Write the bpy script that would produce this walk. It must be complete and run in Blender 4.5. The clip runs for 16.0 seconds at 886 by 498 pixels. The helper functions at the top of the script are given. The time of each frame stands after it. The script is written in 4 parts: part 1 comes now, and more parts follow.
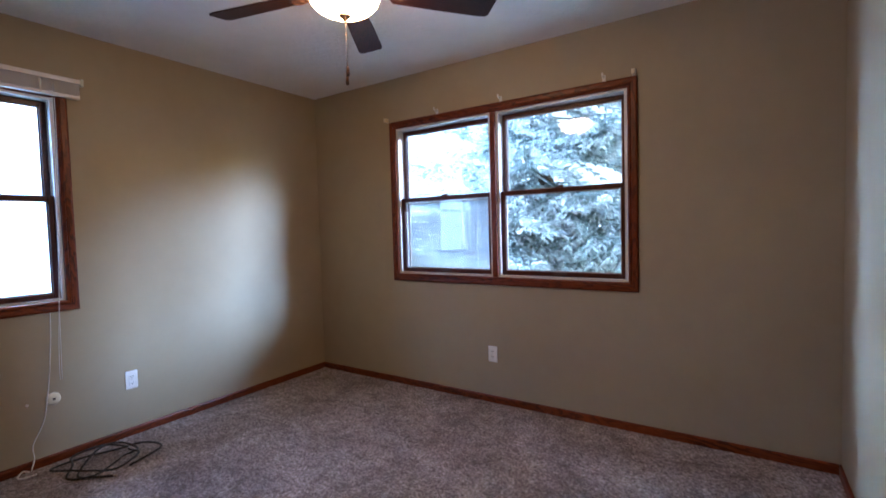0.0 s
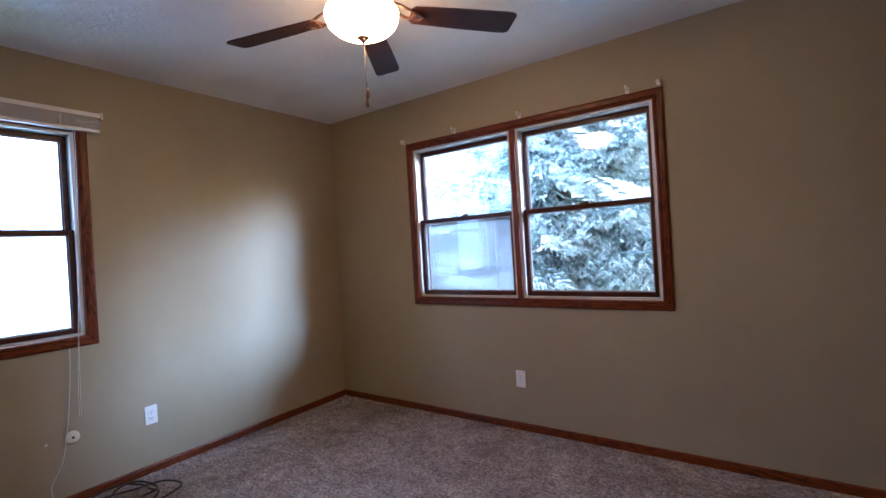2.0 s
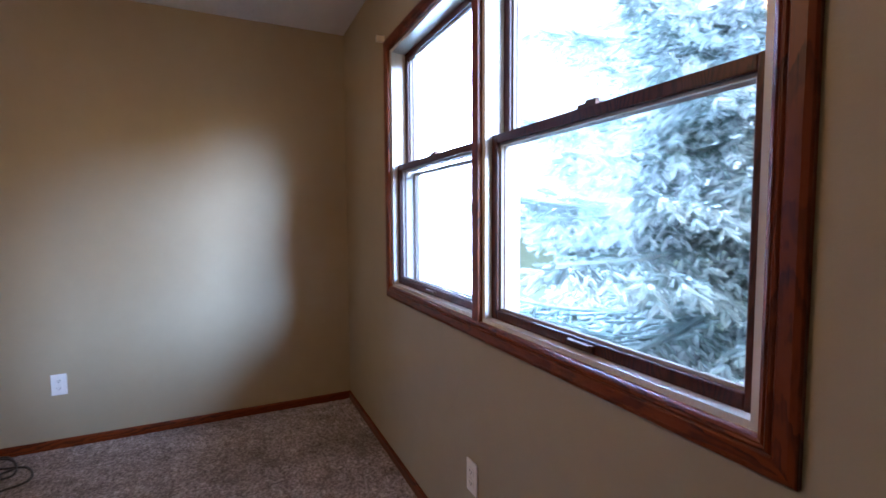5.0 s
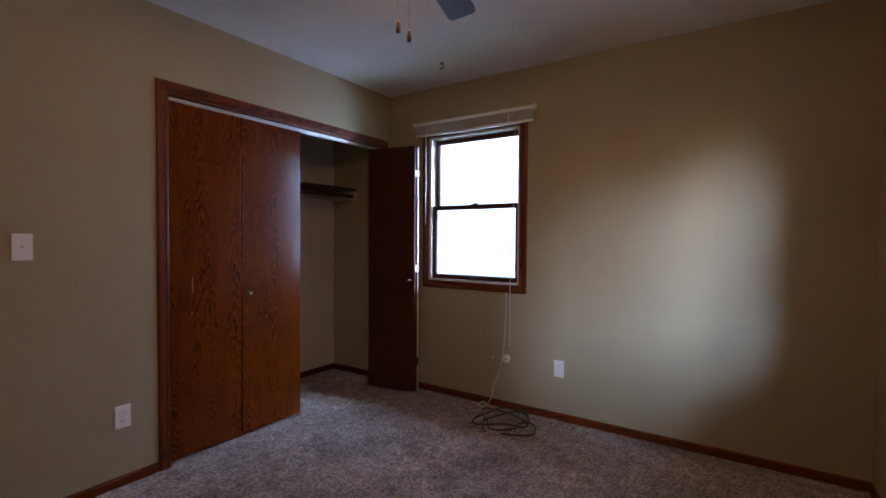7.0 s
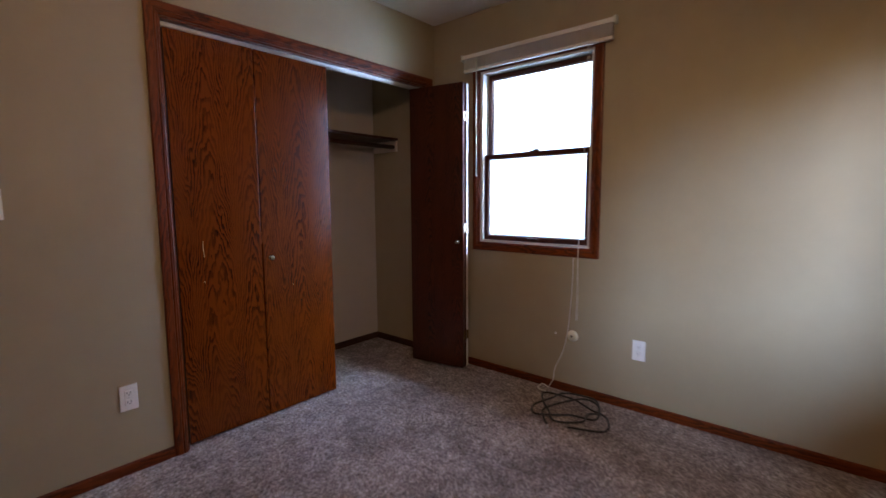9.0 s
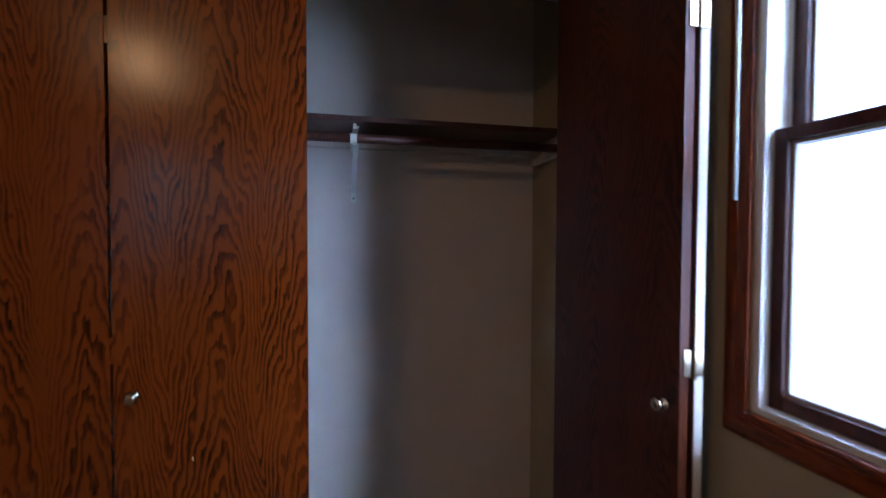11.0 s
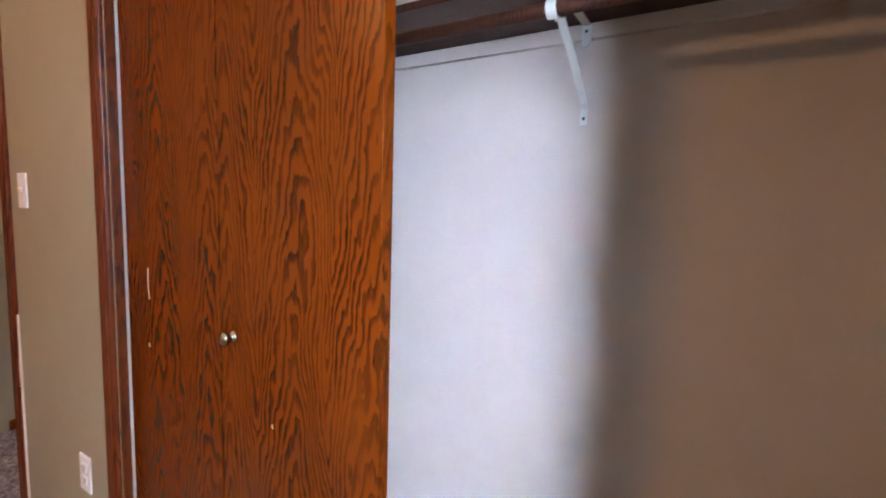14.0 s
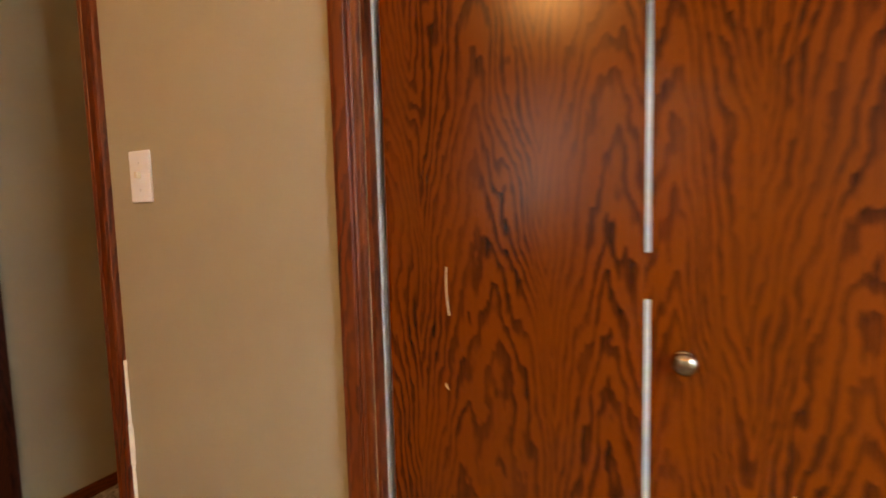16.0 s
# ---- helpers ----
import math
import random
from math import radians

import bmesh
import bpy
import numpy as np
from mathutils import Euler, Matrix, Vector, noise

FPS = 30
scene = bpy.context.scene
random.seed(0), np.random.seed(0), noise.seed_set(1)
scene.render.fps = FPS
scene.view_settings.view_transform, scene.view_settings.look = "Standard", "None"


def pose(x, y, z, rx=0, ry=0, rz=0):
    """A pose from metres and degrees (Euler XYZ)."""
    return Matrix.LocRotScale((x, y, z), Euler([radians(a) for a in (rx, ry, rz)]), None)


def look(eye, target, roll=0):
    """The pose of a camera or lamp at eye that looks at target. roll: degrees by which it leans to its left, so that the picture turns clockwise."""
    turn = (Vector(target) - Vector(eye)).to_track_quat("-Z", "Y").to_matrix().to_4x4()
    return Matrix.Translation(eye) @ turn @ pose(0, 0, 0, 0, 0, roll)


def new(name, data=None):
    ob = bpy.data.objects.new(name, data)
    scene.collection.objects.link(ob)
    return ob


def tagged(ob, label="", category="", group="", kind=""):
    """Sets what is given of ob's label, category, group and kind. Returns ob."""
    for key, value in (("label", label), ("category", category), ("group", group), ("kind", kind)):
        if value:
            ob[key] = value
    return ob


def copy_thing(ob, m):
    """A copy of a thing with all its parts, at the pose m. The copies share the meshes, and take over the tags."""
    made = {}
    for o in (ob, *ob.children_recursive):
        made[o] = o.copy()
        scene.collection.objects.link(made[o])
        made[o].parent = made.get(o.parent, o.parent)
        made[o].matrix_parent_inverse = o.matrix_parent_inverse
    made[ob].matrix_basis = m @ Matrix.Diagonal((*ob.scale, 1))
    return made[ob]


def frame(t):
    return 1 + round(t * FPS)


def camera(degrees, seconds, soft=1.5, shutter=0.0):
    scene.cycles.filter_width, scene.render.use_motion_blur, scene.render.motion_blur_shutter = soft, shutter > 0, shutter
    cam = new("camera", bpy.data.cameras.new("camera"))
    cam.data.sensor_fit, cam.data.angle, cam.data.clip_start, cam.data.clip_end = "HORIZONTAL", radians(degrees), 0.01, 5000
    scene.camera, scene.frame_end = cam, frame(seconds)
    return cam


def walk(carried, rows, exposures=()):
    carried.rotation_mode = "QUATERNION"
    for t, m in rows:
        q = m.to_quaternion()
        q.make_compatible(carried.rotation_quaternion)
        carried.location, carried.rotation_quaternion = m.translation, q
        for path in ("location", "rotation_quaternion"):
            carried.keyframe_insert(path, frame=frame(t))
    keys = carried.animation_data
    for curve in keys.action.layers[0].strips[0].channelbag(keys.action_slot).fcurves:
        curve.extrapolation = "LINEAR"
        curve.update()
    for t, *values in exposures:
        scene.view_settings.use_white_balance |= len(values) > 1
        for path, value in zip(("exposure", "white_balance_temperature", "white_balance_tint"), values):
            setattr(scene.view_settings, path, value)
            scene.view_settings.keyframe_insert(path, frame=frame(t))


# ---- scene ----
cam = camera(88.3, 16.0, shutter=0.4)
PATH = [
    (0, (3.237, 0.231, 1.258), (2.136, 1.898, 1.164), -1.6),
    (0.5, (3.237, 0.245, 1.331), (2.104, 1.893, 1.346), -2.0),
    (1, (3.248, 0.283, 1.42), (2.087, 1.911, 1.468), -2.4),
    (1.5, (3.213, 0.278, 1.392), (2.058, 1.911, 1.411), -2.8),
    (2, (3.141, 0.274, 1.279), (1.993, 1.911, 1.27), -3.4),
    (2.5, (3.022, 0.448, 1.271), (1.846, 2.065, 1.237), -3.7),
    (3, (2.959, 0.734, 1.306), (1.818, 2.373, 1.207), -4.1),
    (3.2, (2.997, 0.906, 1.329), (1.845, 2.535, 1.184), -4.2),
    (5.3, (3.074, 2.438, 1.22), (1.2, 3.132, 1.152), 1.3),
    (5.5, (2.976, 2.455, 1.213), (1.063, 3.037, 1.208), 2.8),
    (6, (2.959, 2.586, 1.258), (0.972, 2.355, 1.226), 2.3),
    (6.5, (3.021, 2.668, 1.236), (1.233, 1.772, 1.208), 1.8),
    (7, (3.016, 2.568, 1.235), (1.354, 1.457, 1.19), 0.3),
    (7.5, (2.999, 2.533, 1.24), (1.371, 1.375, 1.155), 0.2),
    (8, (2.946, 2.578, 1.216), (1.342, 1.392, 1.068), 0.2),
    (8.2, (2.942, 2.566, 1.194), (1.332, 1.392, 1.023), -0.1),
    (10.3, (1.405, 1.563, 1.222), (0.405, -0.162, 1.033), -0.4),
    (10.5, (1.241, 1.467, 1.227), (0.364, -0.323, 1.075), -0.2),
    (11, (0.859, 1.2, 1.276), (0.396, -0.745, 1.216), 0.2),
    (11.5, (0.782, 0.911, 1.372), (0.461, -1.063, 1.396), -0.2),
    (12, (0.579, 0.699, 1.381), (0.829, -1.281, 1.508), -0.6),
    (12.5, (0.478, 0.558, 1.375), (1.101, -1.342, 1.44), -0.9),
    (13, (0.395, 0.526, 1.292), (1.266, -1.275, 1.281), 0.0),
    (13.5, (0.416, 0.54, 1.22), (1.377, -1.212, 1.127), 1.0),
    (14, (0.448, 0.568, 1.188), (1.48, -1.134, 0.99), 1.7),
    (14.5, (0.54, 0.557, 1.163), (1.678, -1.065, 0.884), 1.8),
    (15, (0.706, 0.653, 1.126), (1.876, -0.949, 0.874), 1.1),
    (15.5, (1.03, 0.734, 1.095), (2.048, -0.973, 0.869), -0.5),
    (16, (1.367, 0.653, 1.094), (2.201, -1.157, 0.934), -1.5),
]
EXPOSURES = [(0, 1.82, 5100, 14), (3, 1.84, 5100, 14), (5.5, 1.38, 5500, 17), (6, 0.65, 6000, 17), (6.5, 0.3, 6000, 17), (7, 0.95, 6100, 19), (8, 1.58, 6200, 20),
             (10.3, 0.88, 6000, 18), (11, 0.95, 5700, 19), (11.5, 1.85, 5800, 20), (12, 2.35, 6000, 21), (13.5, 2.52, 6900, 22), (14.5, 2.40, 7200, 22), (15, 2.10, 8000, 22), (15.5, 2.15, 9200, 20), (16, 2.55, 9800, 18)]
walk(cam, [(t, look(eye, target, roll)) for t, eye, target, roll in PATH], EXPOSURES)

# ---- world, sun, large lights ----
SUN_WAY = Vector((1.0, 0.58, 0.35)).normalized()
world = bpy.data.worlds.new("overcast_sky")
scene.world = world
world.use_nodes = True
sky = world.node_tree.nodes.new("ShaderNodeTexSky")
sky.sky_type = "NISHITA"
sky.sun_disc = False
sky.sun_elevation = math.asin(SUN_WAY.z)
sky.sun_rotation = math.atan2(SUN_WAY.x, SUN_WAY.y)
sky.dust_density = 2.0
back = world.node_tree.nodes["Background"]
back.inputs["Strength"].default_value = 0.13
world.node_tree.links.new(sky.outputs[0], back.inputs[0])

sun = new("sun", bpy.data.lights.new("sun", "SUN"))
sun.data.energy = 3.4
sun.data.angle = radians(21)
sun.data.color = (0.49, 0.68, 1.0)
sun.matrix_world = look(SUN_WAY * 20, (0, 0, 0))


# ---- materials ----
def material(name):
    m = bpy.data.materials.new(name)
    m.use_nodes = True
    nt = m.node_tree
    return m, nt, nt.nodes["Principled BSDF"]


def node(nt, kind, **props):
    n = nt.nodes.new(kind)
    for key, value in props.items():
        if key == "operation":
            n.operation = value
        elif key == "blend_type":
            n.blend_type = value
        elif key == "data_type":
            n.data_type = value
    return n


def noise_tex(nt, vec, scale, detail=4, rough=0.55, distort=0.0):
    n = nt.nodes.new("ShaderNodeTexNoise")
    n.inputs["Scale"].default_value = scale
    n.inputs["Detail"].default_value = detail
    n.inputs["Roughness"].default_value = rough
    n.inputs["Distortion"].default_value = distort
    if vec:
        nt.links.new(vec, n.inputs["Vector"])
    return n.outputs["Fac"]


def ramp(nt, fac, stops):
    r = nt.nodes.new("ShaderNodeValToRGB")
    while len(r.color_ramp.elements) < len(stops):
        r.color_ramp.elements.new(0.5)
    for e, (p, c) in zip(r.color_ramp.elements, stops):
        e.position, e.color = p, (*c, 1)
    nt.links.new(fac, r.inputs["Fac"])
    return r.outputs["Color"]


def mapped(nt, scale, rot=(0, 0, 0), shift=None):
    tc = nt.nodes.new("ShaderNodeTexCoord")
    mp = nt.nodes.new("ShaderNodeMapping")
    mp.inputs["Scale"].default_value = scale
    mp.inputs["Rotation"].default_value = rot
    nt.links.new(tc.outputs["Object"], mp.inputs["Vector"])
    if shift:
        info = nt.nodes.new("ShaderNodeObjectInfo")
        mul = node(nt, "ShaderNodeMath", operation="MULTIPLY")
        mul.inputs[1].default_value = shift
        nt.links.new(info.outputs["Random"], mul.inputs[0])
        nt.links.new(mul.outputs[0], mp.inputs["Location"])
    return mp.outputs["Vector"]


def bump(nt, bsdf, height, strength, distance=0.002, chain=None):
    b = nt.nodes.new("ShaderNodeBump")
    b.inputs["Strength"].default_value = strength
    b.inputs["Distance"].default_value = distance
    nt.links.new(height, b.inputs["Height"])
    if chain:
        nt.links.new(chain, b.inputs["Normal"])
    nt.links.new(b.outputs["Normal"], bsdf.inputs["Normal"])
    return b.outputs["Normal"]


def math_op(nt, op, a, b=None):
    m = node(nt, "ShaderNodeMath", operation=op)
    for i, v in enumerate((a, b)):
        if v is None:
            continue
        if isinstance(v, (int, float)):
            m.inputs[i].default_value = v
        else:
            nt.links.new(v, m.inputs[i])
    return m.outputs[0]


def plain(name, color, rough=0.5, metal=0.0, vary=0.12, scale=14.0, bump_strength=0.0, spec=0.5):
    """A surface of one paint or metal, with slight blotches and fine relief."""
    m, nt, b = material(name)
    v = mapped(nt, (1, 1, 1))
    f = noise_tex(nt, v, scale, 6, 0.65)
    lo = tuple(c * (1 - vary) for c in color)
    hi = tuple(min(1, c * (1 + vary)) for c in color)
    nt.links.new(ramp(nt, f, [(0.25, lo), (0.75, hi)]), b.inputs["Base Color"])
    r = nt.nodes.new("ShaderNodeMapRange")
    r.inputs["To Min"].default_value = max(0.02, rough - 0.08)
    r.inputs["To Max"].default_value = min(1, rough + 0.08)
    nt.links.new(noise_tex(nt, v, scale * 3, 3), r.inputs["Value"])
    nt.links.new(r.outputs[0], b.inputs["Roughness"])
    b.inputs["Metallic"].default_value = metal
    b.inputs["Specular IOR Level"].default_value = spec
    if bump_strength:
        bump(nt, b, noise_tex(nt, v, scale * 12, 3), bump_strength, 0.001)
    return m


def wall_paint(name, color):
    m, nt, b = material(name)
    v = mapped(nt, (1, 1, 1))
    big = noise_tex(nt, v, 1.3, 3, 0.5)
    mid = noise_tex(nt, v, 9.0, 5, 0.6)
    mix = math_op(nt, "ADD", math_op(nt, "MULTIPLY", big, 0.65), math_op(nt, "MULTIPLY", mid, 0.35))
    lo = tuple(c * 0.93 for c in color)
    hi = tuple(c * 1.06 for c in color)
    nt.links.new(ramp(nt, mix, [(0.3, lo), (0.7, hi)]), b.inputs["Base Color"])
    b.inputs["Roughness"].default_value = 0.62
    b.inputs["Specular IOR Level"].default_value = 0.3
    n1 = bump(nt, b, noise_tex(nt, v, 130, 4, 0.65), 0.32, 0.0016)
    bump(nt, b, noise_tex(nt, v, 12, 2, 0.5), 0.10, 0.004, n1)
    return m


def ceiling_paint():
    m, nt, b = material("ceiling_texture_paint")
    v = mapped(nt, (1, 1, 1))
    nt.links.new(ramp(nt, noise_tex(nt, v, 3, 5), [(0.3, (0.72, 0.71, 0.69)), (0.7, (0.80, 0.79, 0.77))]), b.inputs["Base Color"])
    b.inputs["Roughness"].default_value = 0.85
    h = noise_tex(nt, v, 26, 5, 0.55, 0.6)
    n1 = bump(nt, b, ramp(nt, h, [(0.42, (0, 0, 0)), (0.58, (1, 1, 1))]), 0.35, 0.004)
    bump(nt, b, noise_tex(nt, v, 120, 3), 0.15, 0.002, n1)
    return m


def oak(name, light, dark, rough=0.3, lines=26.0, across=5.0, along=1.6):
    """Stained plain-sawn oak: arched growth lines along the piece's own length, with pores."""
    m, nt, b = material(name)
    warp = noise_tex(nt, mapped(nt, (across, across, along), shift=37.0), 1.0, 2, 0.5)
    fine = noise_tex(nt, mapped(nt, (26, 26, 7.0), shift=11.0), 1.0, 3, 0.6)
    # arches: growth rings cut at a slant, mirrored from flitch to flitch across the piece
    sep = nt.nodes.new("ShaderNodeSeparateXYZ")
    nt.links.new(mapped(nt, (1, 1, 1), shift=3.0), sep.inputs[0])
    across_x = math_op(nt, "ADD", math_op(nt, "ADD", sep.outputs[0], sep.outputs[1]), math_op(nt, "MULTIPLY", warp, 0.16))
    flitch = math_op(nt, "DIVIDE", math_op(nt, "PINGPONG", across_x, 0.105), 0.105)
    arch = math_op(nt, "MULTIPLY", math_op(nt, "POWER", flitch, 1.5), lines * 0.30)
    rings = math_op(nt, "ADD", math_op(nt, "MULTIPLY", sep.outputs[2], lines * 0.50), arch)
    f = math_op(nt, "ADD", math_op(nt, "ADD", rings, math_op(nt, "MULTIPLY", warp, lines * 0.34)), math_op(nt, "MULTIPLY", fine, 3.4))
    saw = math_op(nt, "FRACT", f)
    line = ramp(nt, saw, [(0.0, (0, 0, 0)), (0.40, (0.06, 0.06, 0.06)), (0.62, (0.75, 0.75, 0.75)), (0.90, (1, 1, 1)), (1.0, (0, 0, 0))])
    pores = noise_tex(nt, mapped(nt, (210, 210, 7), shift=5.0), 1.0, 2, 0.7)
    pore = ramp(nt, pores, [(0.50, (0, 0, 0)), (0.70, (1, 1, 1))])
    broad = noise_tex(nt, mapped(nt, (2.0, 2.0, 0.5), shift=23.0), 1.0, 3)
    amount = math_op(nt, "MULTIPLY", line, math_op(nt, "ADD", math_op(nt, "MULTIPLY", pore, 0.35), 0.78))
    amount = math_op(nt, "ADD", math_op(nt, "MULTIPLY", amount, 0.88), math_op(nt, "MULTIPLY", pore, 0.12))
    fade = noise_tex(nt, mapped(nt, (13, 13, 3.2), shift=17.0), 1.0, 2, 0.5)
    amount = math_op(nt, "MULTIPLY", amount, ramp(nt, fade, [(0.34, (0.40, 0.40, 0.40)), (0.62, (1.15, 1.15, 1.15))]))
    amount = math_op(nt, "MINIMUM", amount, 1.0)
    base = ramp(nt, broad, [(0.3, tuple(c * 0.80 for c in light)), (0.7, tuple(c * 1.15 for c in light))])
    mix = nt.nodes.new("ShaderNodeMix")
    mix.data_type = "RGBA"
    nt.links.new(amount, mix.inputs[0])
    nt.links.new(base, mix.inputs[6])
    mix.inputs[7].default_value = (*dark, 1)
    nt.links.new(mix.outputs[2], b.inputs["Base Color"])
    rr = nt.nodes.new("ShaderNodeMapRange")
    rr.inputs["To Min"].default_value = rough - 0.06
    rr.inputs["To Max"].default_value = rough + 0.16
    nt.links.new(noise_tex(nt, mapped(nt, (7, 7, 3)), 1.0, 4), rr.inputs["Value"])
    nt.links.new(rr.outputs[0], b.inputs["Roughness"])
    b.inputs["Specular IOR Level"].default_value = 0.30
    inv = math_op(nt, "SUBTRACT", 1.0, amount)
    bump(nt, b, inv, 0.09, 0.0008)
    return m


def carpet_pile():
    m, nt, b = material("carpet_pile")
    v = mapped(nt, (1, 1, 1))
    tuft = noise_tex(nt, v, 62, 5, 0.75)
    patch = noise_tex(nt, v, 2.6, 4, 0.6, 0.8)
    c = ramp(nt, tuft, [(0.32, (0.085, 0.064, 0.056)), (0.5, (0.35, 0.295, 0.27)), (0.68, (0.74, 0.66, 0.62))])
    p = ramp(nt, patch, [(0.30, (0.56, 0.53, 0.52)), (0.66, (1.08, 1.08, 1.08))])
    mix = nt.nodes.new("ShaderNodeMix")
    mix.data_type, mix.blend_type = "RGBA", "MULTIPLY"
    mix.inputs[0].default_value = 1.0
    nt.links.new(c, mix.inputs[6])
    nt.links.new(p, mix.inputs[7])
    mottle = ramp(nt, noise_tex(nt, v, 15, 4, 0.65, 0.4), [(0.34, (0.62, 0.60, 0.60)), (0.62, (1.12, 1.12, 1.12))])
    mix2 = nt.nodes.new("ShaderNodeMix")
    mix2.data_type, mix2.blend_type = "RGBA", "MULTIPLY"
    mix2.inputs[0].default_value = 1.0
    nt.links.new(mix.outputs[2], mix2.inputs[6])
    nt.links.new(mottle, mix2.inputs[7])
    nt.links.new(mix2.outputs[2], b.inputs["Base Color"])
    b.inputs["Roughness"].default_value = 0.95
    b.inputs["Specular IOR Level"].default_value = 0.1
    b.inputs["Sheen Weight"].default_value = 0.15
    bump(nt, b, noise_tex(nt, v, 170, 4, 0.75), 0.8, 0.006)
    return m


def clear_glass():
    m, nt, b = material("window_glass")
    nt.nodes.remove(b)
    out = nt.nodes["Material Output"]
    tr = nt.nodes.new("ShaderNodeBsdfTransparent")
    tr.inputs[0].default_value = (0.95, 0.97, 0.97, 1)
    gl = nt.nodes.new("ShaderNodeBsdfGlossy")
    gl.inputs["Roughness"].default_value = 0.01
    lw = nt.nodes.new("ShaderNodeLayerWeight")
    lw.inputs["Blend"].default_value = 0.5
    gloss = math_op(nt, "ADD", math_op(nt, "MULTIPLY", math_op(nt, "POWER", lw.outputs["Facing"], 5.0), 0.85), 0.055)
    mx = nt.nodes.new("ShaderNodeMixShader")
    nt.links.new(gloss, mx.inputs[0])
    nt.links.new(tr.outputs[0], mx.inputs[1])
    nt.links.new(gl.outputs[0], mx.inputs[2])
    nt.links.new(mx.outputs[0], out.inputs["Surface"])
    return m


def screen_cloth():
    """Fine woven mesh, seen as an even grey veil."""
    m, nt, b = material("insect_screen_cloth")
    out = nt.nodes["Material Output"]
    b.inputs["Base Color"].default_value = (0.50, 0.53, 0.55, 1)
    b.inputs["Roughness"].default_value = 0.6
    tr = nt.nodes.new("ShaderNodeBsdfTransparent")
    mx = nt.nodes.new("ShaderNodeMixShader")
    weave = math_op(nt, "ADD", math_op(nt, "MULTIPLY", noise_tex(nt, mapped(nt, (1, 1, 1)), 900, 2), 0.2), 0.34)
    nt.links.new(weave, mx.inputs[0])
    nt.links.new(tr.outputs[0], mx.inputs[1])
    nt.links.new(b.outputs[0], mx.inputs[2])
    nt.links.new(mx.outputs[0], out.inputs["Surface"])
    return m


def glow(name, color, strength):
    m, nt, b = material(name)
    b.inputs["Base Color"].default_value = (*color, 1)
    b.inputs["Emission Color"].default_value = (*color, 1)
    b.inputs["Emission Strength"].default_value = strength
    b.inputs["Roughness"].default_value = 0.3
    return m


PAINT = wall_paint("tan_wall_paint", (0.365, 0.305, 0.194))
CLOSET_PAINT = wall_paint("closet_off_white_paint", (0.56, 0.50, 0.43))
CEIL = ceiling_paint()
CARPET = carpet_pile()
OAK = oak("stained_oak_veneer", (0.146, 0.0275, 0.0021), (0.018, 0.0032, 0.0006), rough=0.17, lines=21)
OAK_TRIM = oak("stained_oak_trim", (0.155, 0.030, 0.0036), (0.030, 0.0058, 0.0014), rough=0.36, lines=12, across=9.0, along=0.7)
OAK_DARK = oak("stained_oak_darker", (0.070, 0.0150, 0.0046), (0.010, 0.003, 0.0014), rough=0.33)
OAK_RED = oak("red_stained_oak_door", (0.115, 0.020, 0.006), (0.022, 0.005, 0.002), rough=0.3)
OAK_SHELF = oak("dark_shelf_wood", (0.060, 0.018, 0.008), (0.018, 0.006, 0.003), rough=0.4, across=9.0)
VINYL = plain("white_window_vinyl", (0.60, 0.58, 0.54), 0.38, vary=0.05)
PLATE = plain("white_plate_plastic", (0.80, 0.79, 0.75), 0.3, vary=0.04)
IVORY = plain("ivory_plastic", (0.72, 0.66, 0.48), 0.35, vary=0.06)
BEAD = plain("weathered_glazing_bead", (0.34, 0.30, 0.26), 0.5)
SLOT = plain("dark_slot", (0.03, 0.03, 0.03), 0.6)
CHROME = plain("worn_nickel", (0.38, 0.31, 0.21), 0.24, metal=1.0)
STEEL = plain("galvanised_steel", (0.70, 0.69, 0.66), 0.42, metal=0.85)
WHITE_METAL = plain("white_enamel_metal", (0.60, 0.64, 0.58), 0.35, vary=0.08)
BRONZE = plain("oil_rubbed_bronze", (0.075, 0.038, 0.024), 0.36, metal=0.6, vary=0.25)
BLADE = oak("dark_walnut_blade", (0.050, 0.014, 0.008), (0.018, 0.006, 0.004), rough=0.5, across=12.0)
GLOBE = glow("lit_frosted_globe", (1.0, 0.55, 0.22), 17.0)
RUBBER = plain("black_cable_rubber", (0.02, 0.02, 0.02), 0.45)
CORD = plain("white_cord", (0.68, 0.66, 0.60), 0.55)
SLAT = plain("white_blind_slat", (0.72, 0.71, 0.68), 0.4, vary=0.05)
GLASS = clear_glass()
SCREEN_CLOTH = screen_cloth()
BARK = plain("spruce_bark", (0.10, 0.075, 0.055), 0.9, vary=0.4, scale=20, bump_strength=0.5)
NEEDLE = plain("blue_spruce_needles", (0.37, 0.43, 0.40), 0.6, vary=0.35, scale=9)
NEEDLE_TIP = plain("pale_spruce_tips", (0.70, 0.75, 0.71), 0.6, vary=0.3, scale=9)
LAWN = plain("mown_lawn", (0.22, 0.26, 0.13), 0.95, vary=0.35, scale=3)
BRIGHT = glow("graded_backdrop_glow", (0.53, 0.69, 1.0), 24.0)
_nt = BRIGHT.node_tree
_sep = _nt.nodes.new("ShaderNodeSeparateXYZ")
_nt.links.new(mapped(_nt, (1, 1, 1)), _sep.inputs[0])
_rise = _nt.nodes.new("ShaderNodeMapRange")          # added glow, stronger to the north-west to reach into the closet
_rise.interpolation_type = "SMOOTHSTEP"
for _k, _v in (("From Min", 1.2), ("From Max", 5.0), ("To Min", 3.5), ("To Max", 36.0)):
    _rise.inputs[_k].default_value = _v
